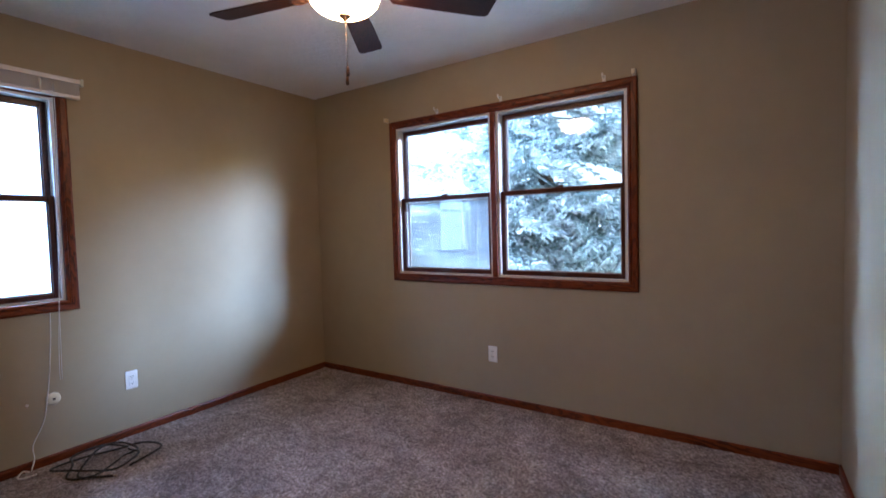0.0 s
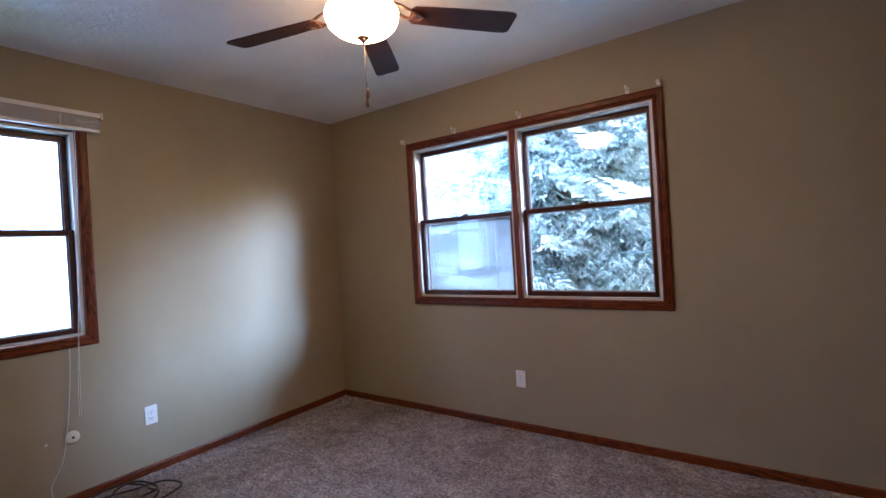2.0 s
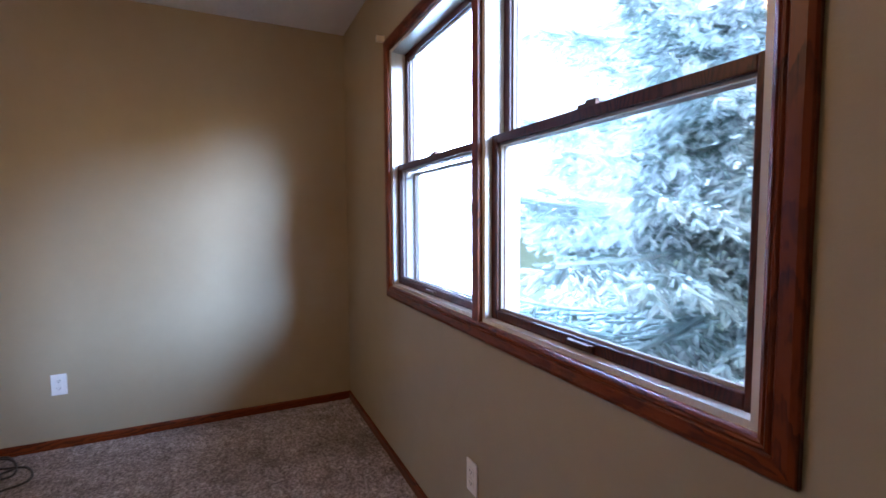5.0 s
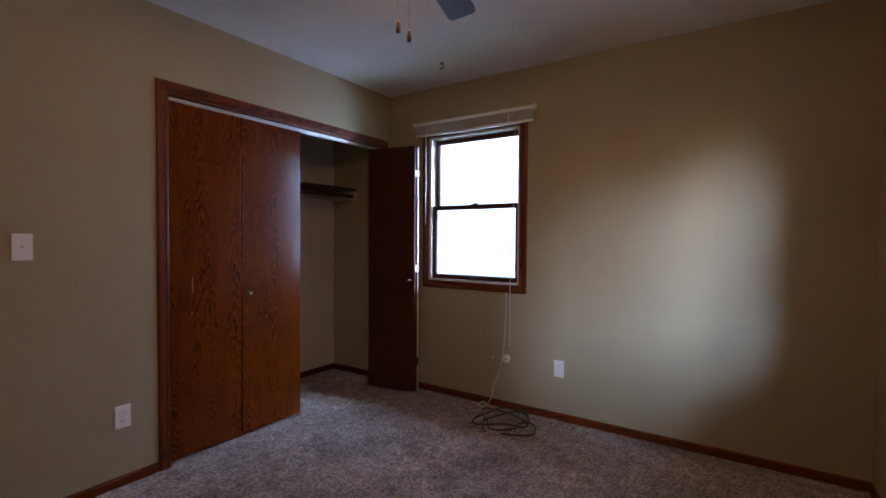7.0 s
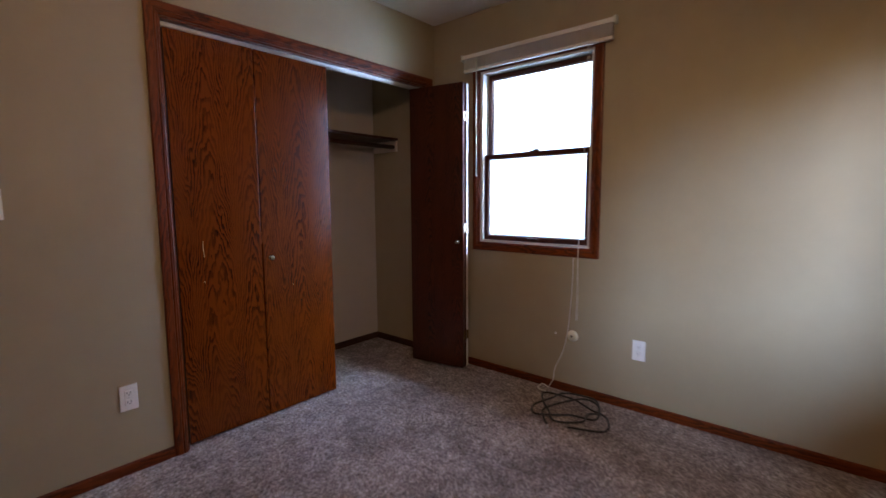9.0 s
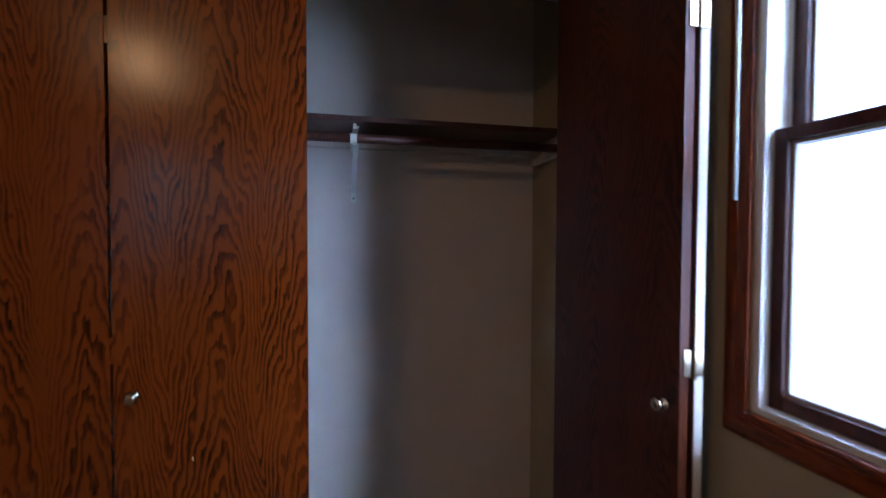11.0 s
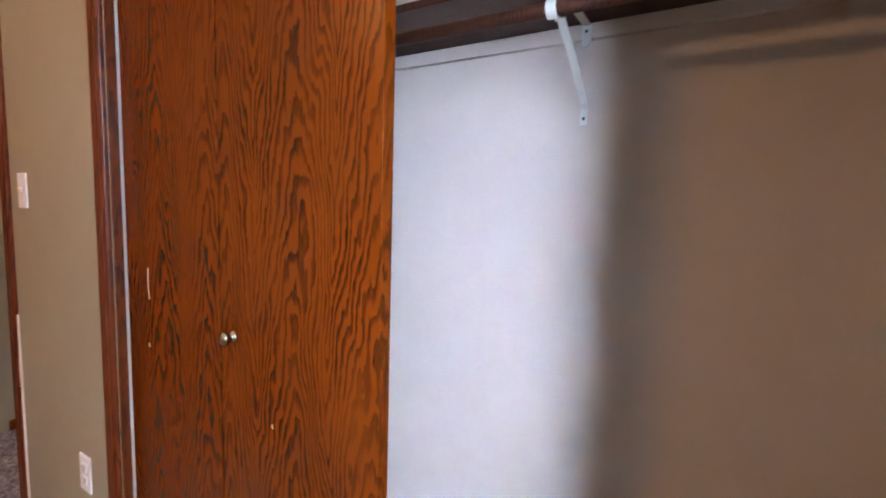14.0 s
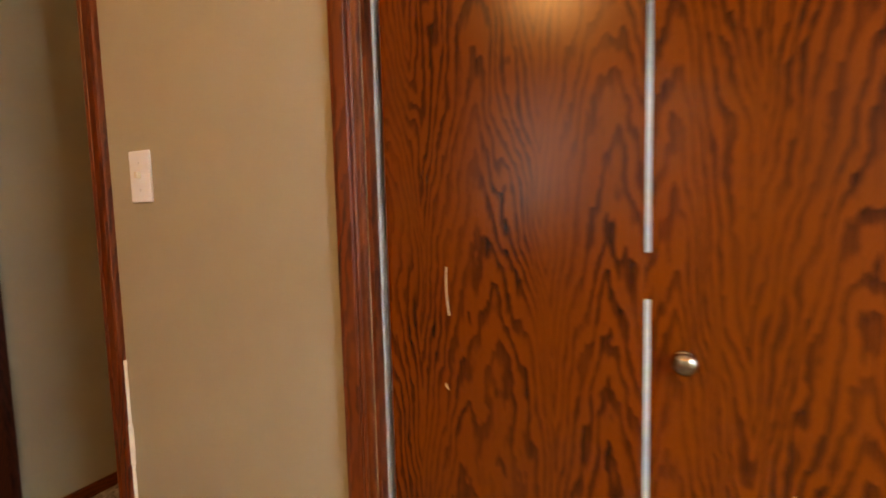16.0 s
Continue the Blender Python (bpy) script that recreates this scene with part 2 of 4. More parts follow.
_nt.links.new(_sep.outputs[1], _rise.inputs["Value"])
_high = _nt.nodes.new("ShaderNodeMapRange")          # and stronger with height, so less light lands above the closet shelf
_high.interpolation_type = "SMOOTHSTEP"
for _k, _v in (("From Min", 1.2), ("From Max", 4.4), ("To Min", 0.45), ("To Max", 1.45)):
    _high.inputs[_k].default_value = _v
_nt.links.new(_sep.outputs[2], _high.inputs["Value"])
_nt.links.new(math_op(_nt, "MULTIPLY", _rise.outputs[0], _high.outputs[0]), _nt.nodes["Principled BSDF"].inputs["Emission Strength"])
HAZE = glow("pale_sky_backdrop_glow", (0.86, 0.93, 1.0), 0.5)
SIDING = plain("exterior_siding", (0.6, 0.6, 0.58), 0.6)


# ---- building helpers ----
def box(bm, x0, x1, y0, y1, z0, z1, bevel=0.0):
    r = bmesh.ops.create_cube(bm, size=1, matrix=Matrix.Translation(((x0 + x1) / 2, (y0 + y1) / 2, (z0 + z1) / 2)) @ Matrix.Diagonal((abs(x1 - x0), abs(y1 - y0), abs(z1 - z0), 1)))
    if bevel:
        edges = list({e for v in r["verts"] for e in v.link_edges})
        bmesh.ops.bevel(bm, geom=edges, offset=bevel, segments=2, profile=0.6, affect="EDGES")


def lathe(bm, profile, segments=32, m=Matrix()):
    """A turned shape about z; profile: (radius, z) from top to bottom."""
    rings = []
    for r, z in profile:
        if r < 1e-5:
            rings.append([bm.verts.new(m @ Vector((0, 0, z)))])
        else:
            rings.append([bm.verts.new(m @ Vector((r * math.cos(a), r * math.sin(a), z))) for a in (2 * math.pi * i / segments for i in range(segments))])
    for a, b in zip(rings, rings[1:]):
        for i in range(segments):
            j = (i + 1) % segments
            if len(a) == 1 and len(b) > 1:
                bm.faces.new((a[0], b[i], b[j]))
            elif len(b) == 1 and len(a) > 1:
                bm.faces.new((a[i], b[0], a[j]))
            elif len(a) > 1:
                bm.faces.new((a[i], b[i], b[j], a[j]))


def tube(bm, points, radius, sides=8):
    """A round cable or wire through the given points."""
    pts = [Vector(p) for p in points]
    rings = []
    up = Vector((0.13, 0.27, 1)).normalized()
    for i, p in enumerate(pts):
        d = (pts[min(i + 1, len(pts) - 1)] - pts[max(i - 1, 0)]).normalized()
        u = d.cross(up)
        if u.length < 1e-3:
            u = d.cross(Vector((1, 0, 0)))
        u.normalize()
        w = d.cross(u)
        rings.append([bm.verts.new(p + radius * (math.cos(a) * u + math.sin(a) * w)) for a in (2 * math.pi * k / sides for k in range(sides))])
    for a, b in zip(rings, rings[1:]):
        for k in range(sides):
            bm.faces.new((a[k], a[(k + 1) % sides], b[(k + 1) % sides], b[k]))
    bm.faces.new(rings[0])
    bm.faces.new(rings[-1])


def spline(ctrl, per=8):
    """A smooth run of points through the control points."""
    c = [Vector(p) for p in ctrl]
    c = [2 * c[0] - c[1], *c, 2 * c[-1] - c[-2]]
    out = []
    for i in range(1, len(c) - 2):
        p0, p1, p2, p3 = c[i - 1:i + 3]
        for k in range(per):
            t = k / per
            out.append(0.5 * (2 * p1 + (p2 - p0) * t + (2 * p0 - 5 * p1 + 4 * p2 - p3) * t * t + (3 * p1 - p0 - 3 * p2 + p3) * t ** 3))
    out.append(c[-2])
    return out


def mesh_of(name, bm, mat, smooth=False):
    bmesh.ops.recalc_face_normals(bm, faces=bm.faces)
    me = bpy.data.meshes.new(name)
    bm.to_mesh(me)
    bm.free()
    for mt in (mat if isinstance(mat, (list, tuple)) else (mat,)):
        me.materials.append(mt)
    if smooth:
        me.polygons.foreach_set("use_smooth", [True] * len(me.polygons))
    return me


def part(name, bm, mat, parent, label="", m=None, smooth=False):
    """One mesh object under a thing or a part; m is its pose in the parent's frame."""
    ob = new(name, mesh_of(name, bm, mat, smooth))
    ob.parent = parent
    if m:
        ob.matrix_basis = m
    return tagged(ob, label)


def thing(name, label, category, m=None, group="", kind=""):
    ob = new(name)
    ob.empty_display_size = 0.1
    if m:
        ob.matrix_basis = m
    return tagged(ob, label, category, group, kind)


def solid(name, boxes, mat, label="", category="", kind="structure", bevel=0.0):
    bm = bmesh.new()
    for b in boxes:
        box(bm, *b, bevel=bevel)
    return tagged(new(name, mesh_of(name, bm, mat)), label, category, "", kind)


CASING = [(0, 0), (0, 0.009), (0.003, 0.013), (0.012, 0.0155), (0.034, 0.014), (0.037, 0.011), (0.040, 0.014), (0.044, 0.0145), (0.047, 0.0115), (0.050, 0.0135), (0.056, 0.011), (0.058, 0.007), (0.058, 0)]
BASE = [(0, 0), (0, 0.011), (0.040, 0.011), (0.047, 0.008), (0.050, 0.003), (0.050, 0)]


def moulding(name, profile, a, b, inward, out, parent, mat=None, mitre=(1, 1)):
    """A length of trim from a to b. Its profile starts on that line and grows along inward; out is the way it stands proud.
    mitre: 1 cuts an end at 45 degrees, 0 leaves it square."""
    a, b, inward, out = (Vector(q) for q in (a, b, inward, out))
    length = (b - a).length
    way = (b - a).normalized()
    bm = bmesh.new()
    lo, hi = [], []
    for d, h in profile:
        lo.append(bm.verts.new((d, h, d * mitre[0])))
        hi.append(bm.verts.new((d, h, length - d * mitre[1])))
    n = len(profile)
    for i in range(n):
        j = (i + 1) % n
        bm.faces.new((lo[i], lo[j], hi[j], hi[i]))
    bm.faces.new(lo)
    bm.faces.new(hi)
    m = Matrix((inward, out, way)).transposed().to_4x4()
    m.translation = a
    return part(name, bm, mat or OAK_TRIM, parent, m=m)


# ---- the large structure ----
W, D, H = 3.637, 3.095, 2.44
BX0, BX1, BZ0, BZ1 = 0.926, 2.664, 0.902, 2.044      # double window, inside its casing
AY0, AY1, AZ0, AZ1 = 0.416, 1.208, 0.904, 2.044      # single window
CX0, CX1, CZ1 = 0.090, 1.808, 2.004                  # closet opening
DX0, DX1, DZ1 = 2.575, 3.385, 2.040                  # doorway

solid("wall_west", [(-0.15, 0, -0.80, AY0, 0, H), (-0.15, 0, AY1, D, 0, H), (-0.15, 0, AY0, AY1, 0, AZ0), (-0.15, 0, AY0, AY1, AZ1, H)], PAINT, "tan painted drywall with the single window", "wall")
solid("wall_north", [(-0.15, BX0, D, D + 0.15, 0, H), (BX1, W + 0.12, D, D + 0.15, 0, H), (BX0, BX1, D, D + 0.15, 0, BZ0), (BX0, BX1, D, D + 0.15, BZ1, H)], PAINT, "tan painted drywall with the double window", "wall")
solid("wall_east", [(W, W + 0.12, -0.115, D, 0, H)], PAINT, "plain tan painted drywall", "wall")
solid("wall_south", [(0, CX0, -0.115, 0, 0, H), (CX1, DX0 - 0.012, -0.115, 0, 0, H), (DX1 + 0.012, W, -0.115, 0, 0, H), (CX0, CX1, -0.115, 0, CZ1, H), (DX0 - 0.012, DX1 + 0.012, -0.115, 0, DZ1 + 0.012, H)], PAINT, "tan painted drywall with closet and doorway", "wall")
solid("closet_wall_back", [(0, 2.10, -0.80, -0.69, 0, H)], CLOSET_PAINT, "off-white painted closet back wall", "wall")
solid("closet_wall_end", [(1.98, 2.10, -0.69, -0.115, 0, H)], CLOSET_PAINT, "off-white painted closet end wall", "wall")
solid("hall_wall_east", [(DX1 + 0.012, DX1 + 0.13, -2.3, -0.115, 0, H)], PAINT, "tan painted hallway wall", "wall")
solid("hall_wall_west", [(2.10, 2.22, -2.3, -0.115, 0, H)], PAINT, "tan painted hallway wall", "wall")
solid("hall_wall_end", [(2.10, DX1 + 0.13, -2.42, -2.3, 0, H)], PAINT, "tan painted hallway wall", "wall")
solid("ceiling", [(-0.15, W + 0.12, -2.42, D + 0.15, H, H + 0.12)], CEIL, "white textured ceiling with soft stipple", "ceiling")
solid("subfloor", [(-0.15, W + 0.12, -2.42, D + 0.15, -0.2, -0.02)], SLOT, "dark floor slab below the carpet", "floor")


def carpet():
    step = 0.013
    xs = np.arange(-0.01, W + 0.02, step)
    ys = np.arange(-2.31, D + 0.02, step)
    gx, gy = np.meshgrid(xs, ys)
    rng = np.random.default_rng(4)
    h = rng.uniform(-0.0045, 0.0025, gx.shape)
    low = rng.uniform(-1, 1, (len(ys) // 6 + 2, len(xs) // 6 + 2))
    low = np.kron(low, np.ones((6, 6)))[:len(ys), :len(xs)]
    h = h + 0.0014 * low
    jx = rng.uniform(-0.004, 0.004, gx.shape)
    jy = rng.uniform(-0.004, 0.004, gx.shape)
    co = np.stack([gx + jx, gy + jy, h], -1).reshape(-1, 3)
    ny, nx = gx.shape
    i = np.arange(nx * ny).reshape(ny, nx)
    faces = np.stack([i[:-1, :-1], i[:-1, 1:], i[1:, 1:], i[1:, :-1]], -1).reshape(-1, 4)
    fx, fy = co[faces[:, 0], 0], co[faces[:, 0], 1]
    faces = faces[~((fx < 2.11) & (fy < -0.74)) & ~((fx > DX1 + 0.08) & (fy < -0.06))]
    me = bpy.data.meshes.new("floor")
    me.vertices.add(len(co))
    me.vertices.foreach_set("co", co.ravel())
    me.loops.add(faces.size)
    me.loops.foreach_set("vertex_index", faces.ravel())
    me.polygons.add(len(faces))
    me.polygons.foreach_set("loop_start", np.arange(0, faces.size, 4))
    me.polygons.foreach_set("use_smooth", np.ones(len(faces), dtype=bool))
    me.update(calc_edges=True)
    me.materials.append(CARPET)
    return tagged(new("floor", me), "grey-beige cut pile carpet with trodden patches", "carpet", "", "structure")


carpet()

# baseboards
base = thing("baseboard", "low stained oak baseboard along the walls", "baseboard", kind="structure")
up = (0, 0, 1)
moulding("baseboard_run", BASE, (0, 0.012, 0), (0, D, 0), up, (1, 0, 0), base, mitre=(0, 0))
moulding("baseboard_run", BASE, (0.011, D, 0), (W - 0.011, D, 0), up, (0, -1, 0), base, mitre=(0, 0))
moulding("baseboard_run", BASE, (W, 0, 0), (W, D, 0), up, (-1, 0, 0), base, mitre=(0, 0))
moulding("baseboard_run", BASE, (CX1 + 0.058, 0, 0), (DX0 - 0.06, 0, 0), up, (0, 1, 0), base, mitre=(0, 0))
moulding("baseboard_run", BASE, (DX1 + 0.07, 0, 0), (W - 0.011, 0, 0), up, (0, 1, 0), base, mitre=(0, 0))
moulding("baseboard_run", BASE, (0.011, -0.69, 0), (1.98, -0.69, 0), up, (0, 1, 0), base, OAK_SHELF, mitre=(0, 0))
moulding("baseboard_run", BASE, (0, -0.69, 0), (0, -0.115, 0), up, (1, 0, 0), base, OAK_SHELF, mitre=(0, 0))
moulding("baseboard_run", BASE, (DX1 + 0.012, -2.3, 0), (DX1 + 0.012, -0.18, 0), up, (-1, 0, 0), base, mitre=(0, 0))
moulding("baseboard_run", BASE, (2.22, -2.3, 0), (2.22, -0.12, 0), up, (1, 0, 0), base, mitre=(0, 0))


# ---- windows ----
def window_unit(parent, u0, u1, z0, z1, at):
    """One double-hung unit: white liner, upper sash outside, lower sash inside. at(u, depth, z) gives the pose frame's axes."""
    def slab(bm, ua, ub, da, db, za, zb, bevel=0.0):
        p, q = at(ua, da, za), at(ub, db, zb)
        box(bm, min(p.x, q.x), max(p.x, q.x), min(p.y, q.y), max(p.y, q.y), min(p.z, q.z), max(p.z, q.z), bevel)
    lin = 0.013
    bm = bmesh.new()
    slab(bm, u0, u0 + lin, 0.004, 0.14, z0, z1)
    slab(bm, u1 - lin, u1, 0.004, 0.14, z0, z1)
    slab(bm, u0 + lin, u1 - lin, 0.004, 0.14, z1 - lin, z1)
    slab(bm, u0 + lin, u1 - lin, 0.004, 0.15, z0, z0 + lin)
    for a, b in ((u0 + lin, u0 + lin + 0.005), (u1 - lin - 0.005, u1 - lin)):
        slab(bm, a, b, 0.004, 0.028, z0 + lin, z1 - lin)
        slab(bm, a, b, 0.066, 0.072, z0 + lin, z1 - lin)
    part("jamb_liner", bm, VINYL, parent, "white vinyl jamb liner")
    a, b = u0 + lin + 0.001, u1 - lin - 0.001
    zm = (z0 + z1) / 2 + 0.009
    for name, za, zb, da in (("lower_sash", z0 + lin, zm + 0.014, 0.030), ("upper_sash", zm - 0.014, z1 - lin, 0.074)):
        st, low, top = 0.031, (0.030 if name == "lower_sash" else 0.028), (0.028 if name == "lower_sash" else 0.030)
        bm = bmesh.new()
        slab(bm, a, a + st, da, da + 0.034, za, zb, 0.003)
        slab(bm, b - st, b, da, da + 0.034, za, zb, 0.003)
        slab(bm, a + st, b - st, da + 0.001, da + 0.034, za, za + low, 0.003)
        slab(bm, a + st, b - st, da + 0.001, da + 0.034, zb - top, zb, 0.003)
        sash = part(name, bm, OAK_DARK, parent, "dark stained wooden sash")
        bm = bmesh.new()
        for ga, gb, gc, gd in ((a + st, a + st + 0.007, za + low, zb - top), (b - st - 0.007, b - st, za + low, zb - top), (a + st + 0.007, b - st - 0.007, za + low, za + low + 0.007), (a + st + 0.007, b - st - 0.007, zb - top - 0.007, zb - top)):
            slab(bm, ga, gb, da + 0.012, da + 0.022, gc, gd)
        part("glazing_bead", bm, BEAD, sash, "pale glazing bead")
        bm = bmesh.new()
        slab(bm, a + st, b - st, da + 0.015, da + 0.019, za + low, zb - top)
        pane = part("pane", bm, GLASS, sash, "clear window glass")
        pane.visible_shadow = False
        mid = (a + b) / 2
        if name == "lower_sash":
            bm = bmesh.new()
            slab(bm, mid - 0.045, mid + 0.045, da - 0.008, da, za + 0.006, za + 0.024, 0.003)
            slab(bm, mid - 0.035, mid + 0.035, da - 0.016, da - 0.008, za + 0.018, za + 0.024, 0.002)
            part("sash_lift", bm, BRONZE, sash, "dark metal sash lift")
            bm = bmesh.new()
            slab(bm, mid - 0.03, mid + 0.03, da + 0.004, da + 0.028, zb, zb + 0.009, 0.002)
            slab(bm, mid - 0.008, mid + 0.028, da + 0.008, da + 0.018, zb + 0.009, zb + 0.016, 0.002)
            part("sash_lock", bm, BRONZE, sash, "dark metal sash lock")


def casing_frame(parent, corners, out, mat=None):
    """Four mitred casings round an opening; corners run round the outer edge."""
    c = [Vector(q) for q in corners]
    mid = sum(c, Vector()) / 4
    for i in range(4):
        a, b = c[i], c[(i + 1) % 4]
        way = (b - a).normalized()
        inn = Vector(out).cross(way)
        if inn.dot(mid - a) < 0:
            inn = -inn
        moulding("casing", CASING, a, b, inn, out, parent, mat or OAK_TRIM)


E_ = 0.058
win = thing("window_1", "double wooden double-hung window with dark oak casing", "window", kind="structure")
casing_frame(win, [(BX0 - E_, D, BZ0 - E_), (BX1 + E_, D, BZ0 - E_), (BX1 + E_, D, BZ1 + E_), (BX0 - E_, D, BZ1 + E_)], (0, -1, 0))
north = lambda u, d, z: Vector((u, D + d, z))
MX = 1.786
window_unit(win, BX0, MX - 0.020, BZ0, BZ1, north)
window_unit(win, MX + 0.020, BX1, BZ0, BZ1, north)
SCREEN_TOP = (BZ0 + BZ1) / 2 - 0.01
screen = thing("insect_screen", "grey insect screen outside the lower sash", "insect screen")
bm = bmesh.new()
box(bm, BX0 + 0.024, MX - 0.044, D + 0.1215, D + 0.1222, BZ0 + 0.030, SCREEN_TOP - 0.014)
part("mesh_cloth", bm, SCREEN_CLOTH, screen, "fine grey mesh").visible_shadow = False
bm = bmesh.new()
for xa, xb, za, zb in ((BX0 + 0.0135, BX0 + 0.028, BZ0 + 0.0135, SCREEN_TOP), (MX - 0.048, MX - 0.0335, BZ0 + 0.0135, SCREEN_TOP), (BX0 + 0.028, MX - 0.048, BZ0 + 0.0135, BZ0 + 0.032), (BX0 + 0.028, MX - 0.048, SCREEN_TOP - 0.016, SCREEN_TOP)):
    box(bm, xa, xb, D + 0.116, D + 0.127, za, zb, 0.001)
part("screen_frame", bm, BEAD, screen, "thin aluminium screen frame")
bm = bmesh.new()
box(bm, MX - 0.0195, MX + 0.0195, D - 0.013, D + 0.14, BZ0 + 0.0005, BZ1 - 0.0005, 0.002)
part("mullion", bm, OAK_TRIM, win, "stained oak mullion between the two units")

win2 = thing("window_2", "single wooden double-hung window with dark oak casing", "window", kind="structure")
casing_frame(win2, [(0, AY0 - E_, AZ0 - E_), (0, AY1 + E_, AZ0 - E_), (0, AY1 + E_, AZ1 + E_), (0, AY0 - E_, AZ1 + E_)], (1, 0, 0))
window_unit(win2, AY0, AY1, AZ0, AZ1, lambda u, d, z: Vector((-d, u, z)))


# ---- raised mini blind on the single window ----
blind = thing("mini_blind", "white mini blind drawn fully up over the window", "blind", pose(0.018, 0, 0.016))
B0, B1 = 0.298, 1.328
bm = bmesh.new()
box(bm, 0.002, 0.030, B0, B1, 2.120, 2.146, 0.002)
part("headrail", bm, SLAT, blind)
bm = bmesh.new()
box(bm, 0.003, 0.029, B0 + 0.012, B1 - 0.010, 0, 0.0011)
slat_mesh = mesh_of("slat", bm, SLAT)
for i in range(22):
    slat = new("slat", slat_mesh)
    slat.parent = blind
    j = 0.0012 * math.sin(i * 2.3)
    slat.matrix_basis = pose(j, j, 2.056 + i * 0.0028)
bm = bmesh.new()
box(bm, 0.003, 0.029, B0 + 0.010, B1 - 0.008, 2.034, 2.053, 0.003)
part("bottom_rail", bm, SLAT, blind)
for y in (B0 - 0.004, B1 + 0.004):
    bm = bmesh.new()
    box(bm, 0.0, 0.034, y - 0.007, y + 0.007, 2.112, 2.152, 0.002)
    part("end_bracket", bm, WHITE_METAL, blind)
bm = bmesh.new()
tube(bm, [(0.034, 0.418, 2.112), (0.036, 0.419, 1.8), (0.036, 0.420, 1.335)], 0.0045, 6)
part("tilt_wand", bm, WHITE_METAL, blind, "thin clear plastic tilt wand", smooth=True)
for k, y in enumerate((0.48, 1.14)):
    bm = bmesh.new()
    box(bm, 0.0295, 0.0305, y - 0.004, y + 0.004, 2.040, 2.108)
    part("ladder_tape", bm, CORD, blind)
for k, dy in enumerate((0.0, 0.009)):
    bm = bmesh.new()
    tube(bm, spline([(0.034, 1.19 + dy, 2.10), (0.033, 1.185 + dy, 1.7), (0.034, 1.172 + dy * 0.5, 1.2), (0.028, 1.158 + dy * 0.3, 0.86), (0.012, 1.150 + dy, 0.62), (0.010, 1.147 + dy, 0.45)]), 0.0016, 5)
    part("lift_cord", bm, CORD, blind, "thin white lift cord", smooth=True)


# ---- closet: casing, track, folding doors ----
trim = thing("closet_casing", "stained oak casing round the closet opening", "door casing", kind="structure")
moulding("casing", CASING, (CX1 + E_, 0, 0), (CX1 + E_, 0, CZ1 + E_), (-1, 0, 0), (0, 1, 0), trim, mitre=(0, 1))
moulding("casing", CASING, (CX1 + E_, 0, CZ1 + E_), (CX0 - E_, 0, CZ1 + E_), (0, 0, -1), (0, 1, 0), trim)
moulding("casing", CASING, (CX0 - E_, 0, CZ1 + E_), (CX0 - E_, 0, 0), (1, 0, 0), (0, 1, 0), trim, mitre=(1, 0))
for x0, x1, z0, z1 in ((CX0, CX0 + 0.008, 0, CZ1), (CX1 - 0.008, CX1, 0, CZ1), (CX0 + 0.008, CX1 - 0.008, CZ1 - 0.008, CZ1)):
    bm = bmesh.new()
    box(bm, x0, x1, -0.023, -0.002, z0, z1)
    part("jamb", bm, OAK_TRIM, trim)
    # side returns take the off-white closet colour, the head stays oak
    bm = bmesh.new()
    box(bm, x0, x1, -0.113, -0.023, z0, z1)
    part("jamb_return", bm, OAK_TRIM if z0 else CLOSET_PAINT, trim, "" if z0 else "off-white return behind the oak jamb")
bm = bmesh.new()
for y in (-0.076, -0.044):
    box(bm, CX0 + 0.01, CX1 - 0.01, y, y + 0.003, CZ1 - 0.026, CZ1 - 0.008)
box(bm, CX0 + 0.01, CX1 - 0.01, -0.076, -0.041, CZ1 - 0.0105, CZ1 - 0.0085)
part("door_track", bm, STEEL, trim, "bright metal sliding track")

THICK, TOP = 0.029, 1.968


def leaf(name, parent, x0, y0, x1, y1, mat):
    """A flush door leaf from one foot point to the other; the front is on its left side."""
    way = Vector((x1 - x0, y1 - y0, 0))
    n = way.length
    way.normalize()
    nrm = Vector((-way.y, way.x, 0))
    bm = bmesh.new()
    box(bm, 0.001, n - 0.001, -THICK, 0, 0, TOP - 0.014, 0.0015)
    m = Matrix((way, nrm, Vector((0, 0, 1)))).transposed().to_4x4()
    m.translation = (x0, y0, 0.014)
    return part(name, bm, mat, parent, m=m)


def knob(parent, m):
    bm = bmesh.new()
    lathe(bm, [(0.0, 0.030), (0.008, 0.0295), (0.0135, 0.026), (0.0155, 0.021), (0.0135, 0.016), (0.007, 0.012), (0.006, 0.006), (0.011, 0.004), (0.013, 0.001), (0.013, 0)], 24)
    return part("knob", bm, CHROME, parent, "small round metal knob", m, smooth=True)


FY = -0.024
bifold = thing("bifold_door", "stained oak folding closet doors, pulled shut", "closet door", group="closet folding doors")
la = leaf("leaf", bifold, CX1 - 0.021, FY - THICK, CX1 - 0.433, FY + 0.004 - THICK, OAK)
lb = leaf("leaf", bifold, CX1 - 0.438, FY + 0.004 - THICK, CX1 - 0.882, FY - THICK, OAK)
HX = CX1 - 0.4355
for z in (0.25, 1.0, 1.75):
    bm = bmesh.new()
    box(bm, HX - 0.006, HX + 0.006, FY - 0.014, FY + 0.002, z - 0.032, z + 0.032, 0.001)
    part("hinge", bm, OAK, bifold, "dark hinge barrel between the leaves")
knob(bifold, Matrix.Translation((HX - 0.045, FY + 0.003, 0.889)) @ Matrix.Rotation(radians(-90), 4, "X"))
